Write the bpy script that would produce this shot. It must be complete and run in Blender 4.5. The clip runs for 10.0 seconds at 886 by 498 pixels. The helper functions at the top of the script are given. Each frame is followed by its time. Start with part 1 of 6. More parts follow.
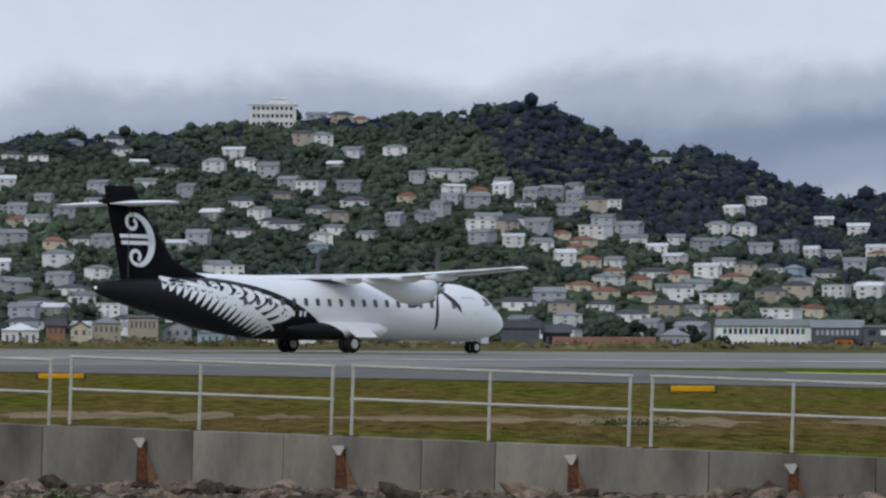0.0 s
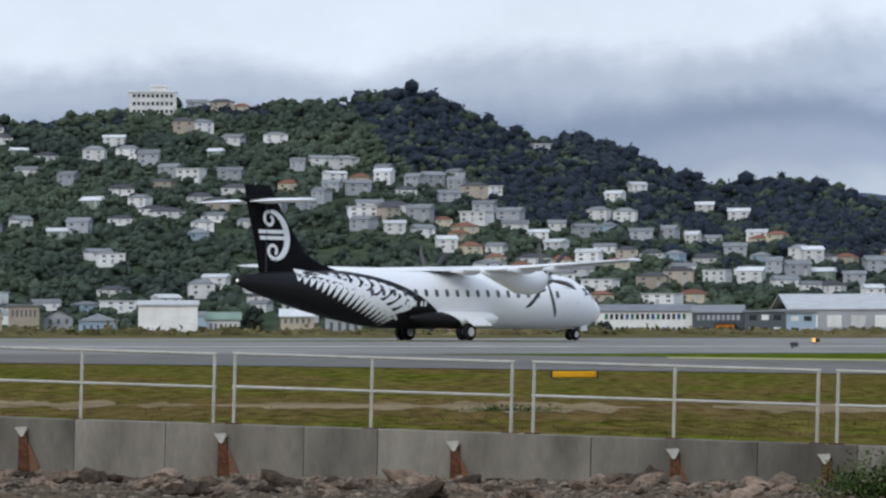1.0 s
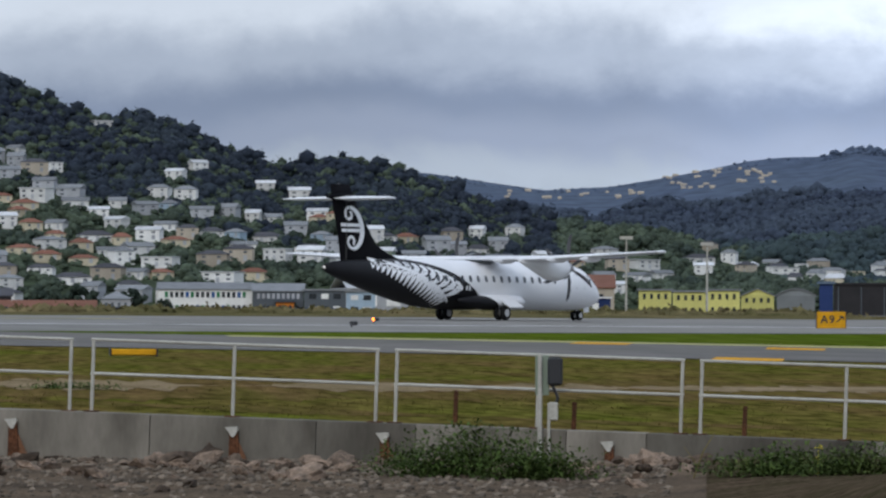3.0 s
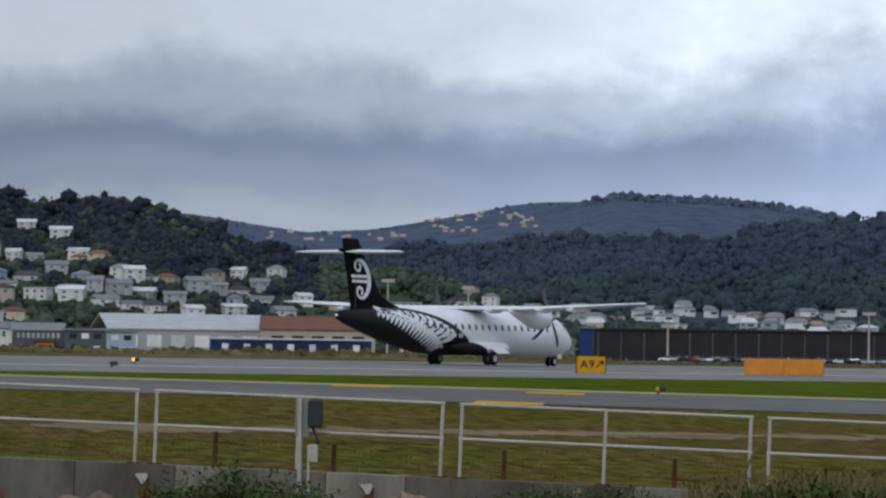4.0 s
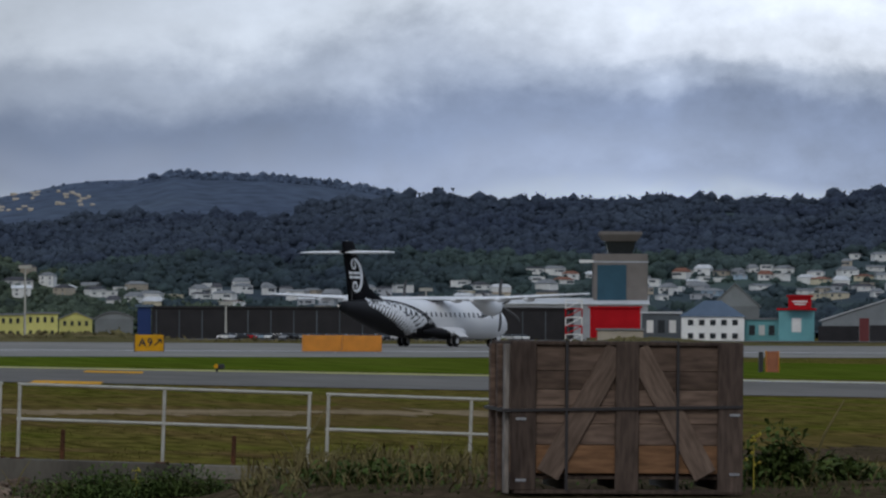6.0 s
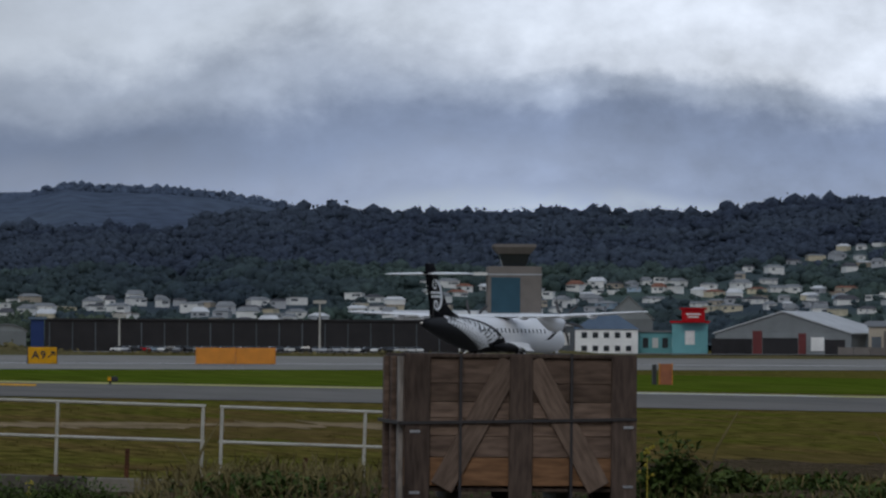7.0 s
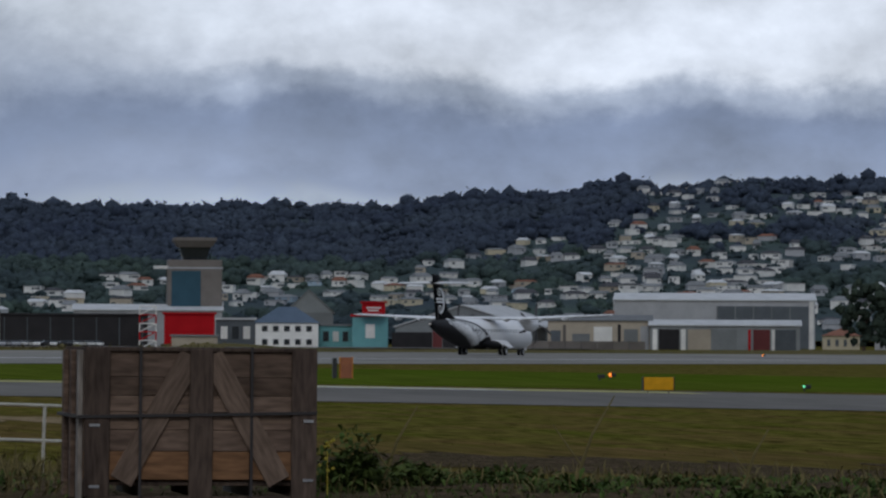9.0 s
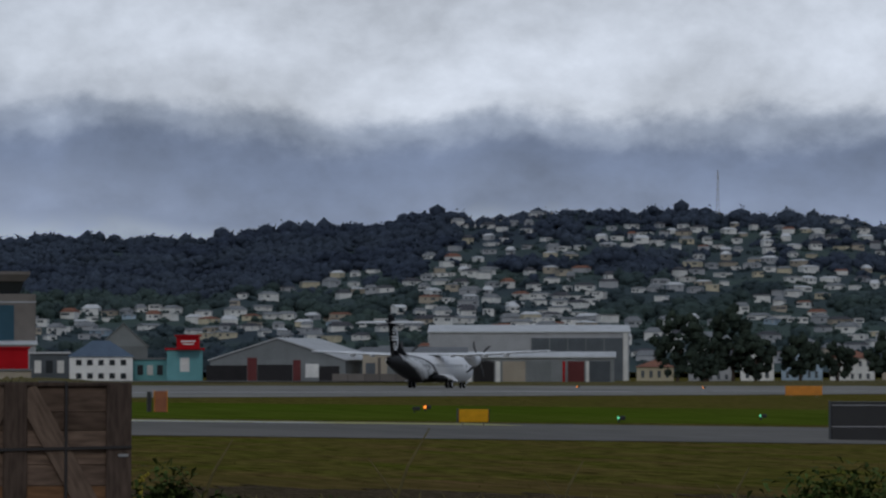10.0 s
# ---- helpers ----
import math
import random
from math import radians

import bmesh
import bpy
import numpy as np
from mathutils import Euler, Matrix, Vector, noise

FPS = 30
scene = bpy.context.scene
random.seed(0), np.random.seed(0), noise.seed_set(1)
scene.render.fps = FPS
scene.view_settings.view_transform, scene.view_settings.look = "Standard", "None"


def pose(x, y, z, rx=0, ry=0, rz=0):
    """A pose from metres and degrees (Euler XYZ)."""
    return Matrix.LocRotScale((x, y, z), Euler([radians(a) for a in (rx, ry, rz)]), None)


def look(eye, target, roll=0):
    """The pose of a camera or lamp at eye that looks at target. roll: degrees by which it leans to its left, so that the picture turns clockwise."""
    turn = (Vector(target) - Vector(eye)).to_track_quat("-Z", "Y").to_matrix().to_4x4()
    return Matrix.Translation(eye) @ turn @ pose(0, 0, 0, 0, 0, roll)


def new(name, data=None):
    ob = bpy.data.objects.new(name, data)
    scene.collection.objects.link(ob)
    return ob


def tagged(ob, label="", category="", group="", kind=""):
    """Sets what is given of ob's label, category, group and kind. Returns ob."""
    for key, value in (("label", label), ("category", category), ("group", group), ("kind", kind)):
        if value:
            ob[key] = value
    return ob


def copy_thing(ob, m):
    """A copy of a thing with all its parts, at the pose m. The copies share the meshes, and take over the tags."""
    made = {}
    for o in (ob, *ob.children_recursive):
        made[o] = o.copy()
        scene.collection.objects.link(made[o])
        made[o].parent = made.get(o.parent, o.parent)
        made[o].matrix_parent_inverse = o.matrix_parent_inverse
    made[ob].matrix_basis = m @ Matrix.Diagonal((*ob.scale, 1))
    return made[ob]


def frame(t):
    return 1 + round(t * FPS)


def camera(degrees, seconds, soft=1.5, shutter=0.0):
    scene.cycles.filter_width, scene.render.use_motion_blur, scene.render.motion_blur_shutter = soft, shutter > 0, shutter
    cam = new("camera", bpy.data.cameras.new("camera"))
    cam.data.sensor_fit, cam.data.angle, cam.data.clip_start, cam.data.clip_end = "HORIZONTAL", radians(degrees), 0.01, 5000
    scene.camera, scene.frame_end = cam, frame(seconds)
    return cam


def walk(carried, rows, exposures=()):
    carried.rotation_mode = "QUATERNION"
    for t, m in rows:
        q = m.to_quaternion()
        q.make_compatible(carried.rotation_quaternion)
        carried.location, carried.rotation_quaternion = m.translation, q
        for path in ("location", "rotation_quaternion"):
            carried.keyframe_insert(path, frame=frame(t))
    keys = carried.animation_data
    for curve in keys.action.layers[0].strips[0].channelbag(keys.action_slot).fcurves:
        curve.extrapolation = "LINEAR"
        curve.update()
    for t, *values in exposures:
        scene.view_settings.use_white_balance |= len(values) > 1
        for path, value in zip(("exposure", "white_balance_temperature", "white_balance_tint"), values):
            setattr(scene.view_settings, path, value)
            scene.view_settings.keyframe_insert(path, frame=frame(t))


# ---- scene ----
EYE = (0.0, 0.0, 2.15)
cam = camera(11.935, 10.0, soft=2.4)
TURNS = [
    (0, 91.179, -0.180, 1.605),
    (0.1, 90.714, 0.237, 1.324),
    (0.2, 90.540, -0.259, 0.966),
    (0.3, 90.217, -0.341, 0.877),
    (0.4, 90.765, -0.131, 0.649),
    (0.5, 90.839, -0.016, 0.641),
    (0.6, 90.609, 0.155, 1.007),
    (0.7, 90.626, 0.029, 0.343),
    (0.8, 90.788, 0.324, 0.480),
    (0.9, 90.617, 0.191, 0.172),
    (1, 91.001, 0.143, 0.007),
    (1.2, 90.539, 0.184, -0.364),
    (1.4, 90.513, -0.007, -0.691),
    (1.5, 90.185, 0.222, -0.918),
    (1.7, 90.723, 0.207, -1.411),
    (1.8, 90.999, 0.270, -1.540),
    (2, 90.568, 0.085, -2.259),
    (2.2, 90.635, 0.022, -2.944),
    (3.3, 90.798, -0.467, -6.625),
    (3.5, 91.121, -0.642, -6.981),
    (3.7, 91.108, -0.721, -8.015),
    (4, 91.310, -0.810, -9.166),
    (4.2, 91.239, -0.805, -9.958),
    (4.5, 91.082, -0.526, -11.172),
    (4.7, 90.930, -0.463, -11.696),
    (5, 90.911, -0.635, -12.675),
    (5.2, 90.682, -0.609, -13.006),
    (5.5, 90.982, -0.125, -13.884),
    (5.7, 91.001, -0.210, -14.432),
    (6.8, 91.239, -0.052, -16.376),
    (7, 91.235, -0.253, -16.567),
    (7.2, 91.228, -0.462, -16.875),
    (7.5, 91.189, -0.680, -17.654),
    (7.7, 91.091, -0.595, -18.454),
    (8, 90.969, -0.344, -19.542),
    (8.2, 90.696, -0.525, -20.149),
    (8.5, 90.864, -0.567, -20.355),
    (8.7, 90.785, -0.597, -20.574),
    (9, 91.168, -0.270, -20.884),
    (9.2, 91.388, -0.244, -21.683),
    (9.5, 91.373, -0.282, -22.677),
    (9.7, 90.931, 0.100, -23.494),
    (9.8, 90.776, 0.028, -23.201),
    (9.9, 91.340, -0.058, -23.641),
    (10, 91.615, 0.012, -23.386),
]
walk(cam, [(t, pose(*EYE, rx, ry, rz)) for t, rx, ry, rz in TURNS],
     exposures=[(0, -0.22), (0.5, 0.06), (1, 0.05), (2, 0.0), (3.5, -0.28), (4, -0.45), (4.5, -0.72), (5.5, -0.75), (7, -1.02), (8.5, -1.08), (9, -1.1), (9.5, -1.35), (10, -1.38)])

# ---- sky and sun: overcast ----
world = bpy.data.worlds.new("overcast_sky")
scene.world = world
world.use_nodes = True
wn, wl = world.node_tree.nodes, world.node_tree.links
wn.clear()


def wnode(kind, **values):
    n = wn.new(kind)
    for key, value in values.items():
        n.inputs[key].default_value = value
    return n


def wmath(op, a, b=None):
    n = wn.new("ShaderNodeMath")
    n.operation = op
    for i, v in enumerate((a, b)):
        if v is None:
            continue
        if isinstance(v, (int, float)):
            n.inputs[i].default_value = v
        else:
            wl.new(v, n.inputs[i])
    return n.outputs[0]


def wramp(fac, stops):
    n = wn.new("ShaderNodeValToRGB")
    n.color_ramp.interpolation = "EASE"
    while len(n.color_ramp.elements) < len(stops):
        n.color_ramp.elements.new(0.5)
    for e, (p, c) in zip(n.color_ramp.elements, stops):
        e.position, e.color = p, (*c, 1)
    wl.new(fac, n.inputs[0])
    return n.outputs[0]


def wmix(fac, a, b):
    n = wn.new("ShaderNodeMix")
    n.data_type = "RGBA"
    for i, v in ((0, fac), (6, a), (7, b)):
        if isinstance(v, (int, float, tuple)):
            n.inputs[i].default_value = v
        else:
            wl.new(v, n.inputs[i])
    return n.outputs[2]


coords = wn.new("ShaderNodeTexCoord")
split = wn.new("ShaderNodeSeparateXYZ")
wl.new(coords.outputs["Generated"], split.inputs[0])
# a cloud deck seen at a grazing angle: long flat billows
mapping = wn.new("ShaderNodeMapping")
mapping.inputs["Scale"].default_value = (1.0, 1.0, 1.5)
wl.new(coords.outputs["Generated"], mapping.inputs[0])


def wnoise(scale, detail, rough, distort=0.0):
    n = wnode("ShaderNodeTexNoise", Scale=scale, Detail=detail, Roughness=rough, Distortion=distort)
    wl.new(mapping.outputs[0], n.inputs["Vector"])
    return n.outputs[0]


broad = wmath("SUBTRACT", wnoise(9, 3, 0.5), 0.5)
billow = wmath("SUBTRACT", wnoise(24, 6, 0.52, 0.3), 0.5)
fine = wmath("SUBTRACT", wnoise(120, 5, 0.6), 0.5)
height = wmath("ADD", split.outputs[2], wmath("ADD", wmath("MULTIPLY", broad, 0.035),
               wmath("ADD", wmath("MULTIPLY", billow, 0.019), wmath("MULTIPLY", fine, 0.005))))
west = wn.new("ShaderNodeMapRange")
west.interpolation_type = "SMOOTHSTEP"
wl.new(split.outputs[0], west.inputs[0])
for i, v in ((1, 0.10), (2, -0.05), (3, 0.0), (4, 0.010)):
    west.inputs[i].default_value = v
level = wmath("MULTIPLY", wmath("ADD", height, west.outputs[0]), 5.0)
soft = wramp(level, [(0.0, (0.258, 0.310, 0.415)), (0.13, (0.400, 0.470, 0.585)), (0.175, (0.285, 0.345, 0.489)), (0.235, (0.204, 0.260, 0.394)),
                     (0.30, (0.380, 0.445, 0.575)), (0.36, (0.647, 0.720, 0.841)), (0.50, (0.629, 0.700, 0.831)), (1.0, (0.62, 0.72, 0.89))])
crisp = wramp(level, [(0.0, (0.258, 0.310, 0.415)), (0.14, (0.360, 0.425, 0.545)), (0.17, (0.235, 0.290, 0.420)), (0.245, (0.190, 0.242, 0.370)),
                      (0.275, (0.330, 0.390, 0.515)), (0.31, (0.66, 0.72, 0.83)), (0.50, (0.66, 0.72, 0.83)), (1.0, (0.62, 0.72, 0.89))])
turn_east = wn.new("ShaderNodeMapRange")
turn_east.interpolation_type = "SMOOTHSTEP"
wl.new(split.outputs[0], turn_east.inputs[0])
for i, v in ((1, 0.22), (2, 0.36), (3, 0.0), (4, 1.0)):
    turn_east.inputs[i].default_value = v
deck = wmix(turn_east.outputs[0], soft, crisp)
nishita = wn.new("ShaderNodeTexSky")
nishita.sky_type, nishita.sun_disc = "NISHITA", False
nishita.sun_elevation, nishita.sun_rotation = radians(32), radians(-157)
dimmed = wmix(0.9, nishita.outputs[0], (0, 0, 0, 1))
# the cloud is thinner and brighter low down on one side
low = wmath("MAXIMUM", wmath("SUBTRACT", 1.0, wmath("MULTIPLY", wmath("MAXIMUM", split.outputs[2], 0.0), 4.0)), 0.0)
east = wn.new("ShaderNodeMapRange")
east.interpolation_type = "SMOOTHSTEP"
wl.new(split.outputs[0], east.inputs[0])
for i, v in ((1, 0.06), (2, 0.36), (3, 0.0), (4, 1.55)):
    east.inputs[i].default_value = v
front = wmath("GREATER_THAN", split.outputs[1], 0.0)
gain = wmath("ADD", 1.12, wmath("MULTIPLY", wmath("MULTIPLY", low, east.outputs[0]), front))
gain = wmath("MULTIPLY", gain, wmath("ADD", 1.0, wmath("ADD", wmath("MULTIPLY", billow, wmath("ADD", 0.2, wmath("MULTIPLY", east.outputs[0], 0.6))), wmath("MULTIPLY", fine, wmath("ADD", 0.08, wmath("MULTIPLY", east.outputs[0], 0.2))))))
lit = wn.new("ShaderNodeVectorMath")
lit.operation = "SCALE"
wl.new(deck, lit.inputs[0])
wl.new(gain, lit.inputs["Scale"])
cloudy = wmix(0.93, dimmed, lit.outputs[0])
back = wnode("ShaderNodeBackground", Strength=1.0)
wl.new(cloudy, back.inputs[0])
out = wn.new("ShaderNodeOutputWorld")
wl.new(back.outputs[0], out.inputs[0])

sun = new("sun", bpy.data.lights.new("sun", "SUN"))
sun.data.energy, sun.data.angle, sun.data.color = 1.1, radians(16), (1.0, 0.98, 0.95)
sun.matrix_basis = look((-50, -120, 82), (0, 0, 0))

# ---- materials ----


def material(name, base, rough=0.7, metal=0.0, second=None, scale=2.0, amount=0.5, fine_scale=40.0, fine_amount=0.15, bump=0.0,
             vary=0.0, island=0.0, glow=0.0, coat=0.0, stretch=(1, 1, 1)):
    """A surface with stains at a broad scale, grain at a fine one, and relief."""
    m = bpy.data.materials.new(name)
    m.use_nodes = True
    n, l = m.node_tree.nodes, m.node_tree.links
    b = n["Principled BSDF"]
    b.inputs["Roughness"].default_value, b.inputs["Metallic"].default_value = rough, metal
    b.inputs["Coat Weight"].default_value = coat
    if rough > 0.79:
        b.inputs["Specular IOR Level"].default_value = 0.06
    tc, mp = n.new("ShaderNodeTexCoord"), n.new("ShaderNodeMapping")
    mp.inputs["Scale"].default_value = stretch
    l.new(tc.outputs["Object"], mp.inputs[0])

    def noise_of(s, d):
        t = n.new("ShaderNodeTexNoise")
        t.inputs["Scale"].default_value, t.inputs["Detail"].default_value = s, d
        l.new(mp.outputs[0], t.inputs["Vector"])
        return t.outputs[0]

    def mixed(fac, a, c, mode="MIX"):
        x = n.new("ShaderNodeMix")
        x.data_type, x.blend_type = "RGBA", mode
        for i, v in ((0, fac), (6, a), (7, c)):
            if isinstance(v, (int, float, tuple)):
                x.inputs[i].default_value = v
            else:
                l.new(v, x.inputs[i])
        return x.outputs[2]

    def scaled(v, lo, hi, a0=0.3, a1=0.7):
        r = n.new("ShaderNodeMapRange")
        l.new(v, r.inputs[0])
        for i, w in enumerate((a0, a1, lo, hi)):
            r.inputs[i + 1].default_value = w
        return r.outputs[0]

    second = second or tuple(0.75 * c for c in base)
    colour = mixed(scaled(noise_of(scale, 4), 0, amount * 2 if amount < 0.5 else 1), (*base, 1), (*second, 1))
    grain = scaled(noise_of(fine_scale, 3), 1 - fine_amount, 1 + fine_amount)
    colour = mixed(1.0, colour, grain, "MULTIPLY")
    if vary or island:
        src = n.new("ShaderNodeNewGeometry").outputs["Random Per Island"] if island else n.new("ShaderNodeObjectInfo").outputs["Random"]
        colour = mixed(1.0, colour, scaled(src, 1 - (vary or island), 1 + (vary or island), 0, 1), "MULTIPLY")
    l.new(colour, b.inputs["Base Color"])
    if bump:
        bp = n.new("ShaderNodeBump")
        bp.inputs["Strength"].default_value, bp.inputs["Distance"].default_value = 0.6, bump
        l.new(noise_of(fine_scale, 5), bp.inputs["Height"])
        l.new(bp.outputs[0], b.inputs["Normal"])
    if glow:
        b.inputs["Emission Color"].default_value = (*base, 1)
        b.inputs["Emission Strength"].default_value = glow
    return m


M = dict(
    grass=material("grass", (0.085, 0.092, 0.014), 0.95, second=(0.125, 0.086, 0.030), scale=0.45, amount=0.7, fine_scale=3.0, fine_amount=0.6, stretch=(1, 0.3, 1)),
    lush=material("airfield_grass", (0.068, 0.102, 0.010), 0.95, second=(0.088, 0.108, 0.016), scale=0.12, fine_scale=1.2, fine_amount=0.3, stretch=(1, 0.1, 1)),
    dirt=material("bare_soil", (0.30, 0.225, 0.14), 0.95, second=(0.15, 0.115, 0.06), scale=0.5, fine_scale=4, fine_amount=0.3, bump=0.05),
    gravel=material("gravel", (0.16, 0.118, 0.082), 0.95, second=(0.075, 0.06, 0.046), scale=0.5, fine_scale=14, fine_amount=0.5, bump=0.05),
    asphalt=material("asphalt", (0.175, 0.163, 0.145), 0.85, second=(0.125, 0.118, 0.107), scale=0.12, fine_scale=1.2, fine_amount=0.15, stretch=(0.5, 0.25, 1)),
    runway=material("grooved_runway", (0.27, 0.255, 0.23), 0.85, second=(0.185, 0.178, 0.165), scale=0.06, fine_scale=0.7, fine_amount=0.2, stretch=(0.3, 0.3, 1)),
    yellow=material("yellow_paint", (0.72, 0.36, 0.02), 0.85, scale=3),
    yline=material("faded_yellow_line", (0.50, 0.46, 0.16), 0.8, second=(0.3, 0.29, 0.15), scale=0.6),
    wline=material("white_line", (0.62, 0.62, 0.6), 0.8, second=(0.4, 0.4, 0.39), scale=0.5),
    orange=material("orange_board", (0.72, 0.26, 0.02), 0.5, scale=1.5),
    concrete=material("concrete", (0.25, 0.226, 0.186), 0.9, second=(0.11, 0.098, 0.08), scale=1.3, amount=0.7, fine_scale=18, fine_amount=0.07, bump=0.003, vary=0.42, stretch=(1, 1, 0.35)),
    rust=material("rust", (0.13, 0.055, 0.028), 0.9, second=(0.055, 0.03, 0.02), scale=6, fine_scale=40, fine_amount=0.4, bump=0.004),
    rust_stain=material("rust_stain", (0.20, 0.085, 0.04), 0.9, second=(0.15, 0.10, 0.07), scale=9, fine_scale=40, fine_amount=0.3),
    galv=material("galvanised_steel", (0.50, 0.48, 0.42), 0.6, 0.1, second=(0.36, 0.34, 0.29), scale=3, fine_scale=30),
    stone=material("broken_stone", (0.21, 0.152, 0.11), 0.9, second=(0.085, 0.065, 0.05), scale=3, fine_scale=20, fine_amount=0.3, bump=0.01, vary=0.75),
    weed=material("weed_leaf", (0.045, 0.080, 0.018), 0.85, second=(0.070, 0.09, 0.026), scale=2, island=0.5),
    straw=material("dry_stalk", (0.17, 0.135, 0.06), 0.9, second=(0.10, 0.085, 0.035), scale=4, island=0.4),
    wood=material("weathered_plank", (0.172, 0.118, 0.087), 0.85, second=(0.10, 0.070, 0.056), scale=2.2, amount=0.6, fine_scale=26, fine_amount=0.35, bump=0.003, vary=0.3, stretch=(0.25, 1, 1.4)),
    wood_new=material("orange_plank", (0.24, 0.125, 0.062), 0.8, second=(0.16, 0.088, 0.05), scale=2, fine_scale=26, fine_amount=0.3, bump=0.003, vary=0.1, stretch=(0.25, 1, 1.4)),
    wood_grey=material("grey_upright", (0.125, 0.09, 0.07), 0.85, second=(0.062, 0.045, 0.038), scale=2.5, amount=0.6, fine_scale=26, fine_amount=0.35, bump=0.003, vary=0.25, stretch=(1.4, 1, 0.25)),
    wood_brace=material("paler_brace", (0.185, 0.13, 0.098), 0.85, second=(0.105, 0.075, 0.058), scale=2.5, amount=0.6, fine_scale=26, fine_amount=0.35, bump=0.003, vary=0.2, stretch=(1.4, 1, 0.25)),
    bleached=material("bleached_wood", (0.33, 0.30, 0.27), 0.85, second=(0.17, 0.145, 0.125), scale=5, fine_scale=26, fine_amount=0.35, bump=0.003, stretch=(1.4, 1, 0.25)),
    turf=material("turf_blade", (0.085, 0.098, 0.014), 0.9, second=(0.14, 0.098, 0.034), scale=0.5, island=0.15, stretch=(1, 0.2, 1)),
    brown=material("dead_grass", (0.135, 0.088, 0.036), 0.95, second=(0.085, 0.075, 0.018), scale=0.8, amount=0.6, fine_scale=4, fine_amount=0.4, stretch=(1, 0.14, 1)),
    earth=material("dark_earth", (0.10, 0.07, 0.048), 0.95, second=(0.045, 0.04, 0.02), scale=1.6, amount=0.7, fine_scale=12, fine_amount=0.7, bump=0.05),
    strap=material("black_strap", (0.025, 0.02, 0.02), 0.5),
    dark=material("black_plastic", (0.02, 0.02, 0.022), 0.5),
    white=material("aircraft_white", (0.88, 0.88, 0.89), 0.4, second=(0.82, 0.83, 0.85), scale=0.6, fine_amount=0.02),
    black=material("aircraft_black", (0.008, 0.008, 0.010), 0.82),
    blade=material("propeller_blade", (0.07, 0.07, 0.075), 0.5),
    # window greys: the sky's reflection is painted into these two base colours
    cabin_glass_sky=material("cabin_glass_sky", (0.10, 0.115, 0.13), 0.2),
    pane=material("house_pane_sky", (0.11, 0.125, 0.14), 0.25),
    deice=material("rubber_boot", (0.03, 0.03, 0.03), 0.6),
    tyre=material("tyre_rubber", (0.018, 0.018, 0.018), 0.85),
    hub=material("wheel_hub", (0.6, 0.6, 0.6), 0.4, 0.4),
    metal=material("bare_metal", (0.45, 0.45, 0.46), 0.35, 0.8),
    glass=material("dark_glass", (0.03, 0.035, 0.04), 0.12),
    beacon=material("white_beacon", (1.0, 0.95, 0.9), glow=0.3),
    redlamp=material("red_orange_lamp", (1.0, 0.25, 0.03), glow=4.0),
    greenlamp=material("green_lamp", (0.2, 1.0, 0.5), glow=1.6),
)


def walls(name, c, second=None):
    M[name] = material(name, c, 0.85, second=second, scale=0.25, amount=0.4, fine_scale=3, fine_amount=0.08, vary=0.18)


for key, c in dict(w_white=(0.80, 0.79, 0.76), w_cream=(0.62, 0.55, 0.40), w_grey=(0.44, 0.45, 0.47), w_beige=(0.46, 0.40, 0.32), w_blue=(0.36, 0.46, 0.55), w_yellow=(0.62, 0.58, 0.20),
                   w_brick=(0.30, 0.16, 0.10), w_dark=(0.040, 0.038, 0.040), w_red=(0.50, 0.014, 0.02), w_teal=(0.16, 0.38, 0.40), w_green=(0.30, 0.36, 0.28),
                   r_grey=(0.24, 0.25, 0.26), r_dark=(0.09, 0.09, 0.10), r_red=(0.25, 0.12, 0.085), r_white=(0.66, 0.67, 0.68), r_green=(0.22, 0.30, 0.25), r_blue=(0.14, 0.19, 0.26),
                   w_towerglass=(0.05, 0.11, 0.15), w_tower=(0.19, 0.17, 0.155), w_steel=(0.23, 0.245, 0.25), w_cladding=(0.12, 0.135, 0.15), w_maroon=(0.16, 0.05, 0.05), w_navy=(0.03, 0.05, 0.14), w_orange=(0.66, 0.22, 0.04)).items():
    walls(key, c)
# near hill greens also hold some haze, mixed in as a blue-grey tint
M["pine"] = material("hazed_pine_canopy", (0.025, 0.032, 0.048), 0.95, second=(0.036, 0.047, 0.058), scale=0.012, fine_scale=0.6, fine_amount=0.3, island=0.2, bump=1.0)
M["leaf"] = material("hill_foliage", (0.038, 0.052, 0.046), 0.9, second=(0.084, 0.108, 0.070), scale=0.011, amount=0.55, fine_scale=0.6, fine_amount=0.35, island=0.3, bump=1.0)
M["scrub"] = material("hill_scrub", (0.034, 0.050, 0.028), 0.95, second=(0.058, 0.074, 0.040), scale=0.008, fine_scale=0.12, fine_amount=0.4, bump=0.5)
# forest green shifted to blue: the ridge's haze is in its colour
M["forest"] = material("hazed_forest_canopy", (0.036, 0.050, 0.068), 0.95, second=(0.062, 0.090, 0.076), scale=0.008, amount=0.5, fine_scale=0.5, fine_amount=0.25, island=0.18, bump=1.0)
# far range: blue-grey distance haze painted into the base colour
M["far_hill"] = material("hazed_distant_bush", (0.078, 0.104, 0.158), 0.95, second=(0.10, 0.13, 0.175), scale=0.004, fine_scale=0.05, fine_amount=0.25, island=0.2)
M["berm"] = material("rough_scrub", (0.17, 0.135, 0.07), 0.95, second=(0.075, 0.075, 0.03), scale=0.05, fine_scale=0.6, fine_amount=0.5, bump=0.2)

# matt ground: hardly any sheen at a grazing view
for key in ("grass", "lush", "dirt", "gravel", "turf", "brown", "earth", "berm"):
    M[key].node_tree.nodes["Principled BSDF"].inputs["Specular IOR Level"].default_value = 0.0

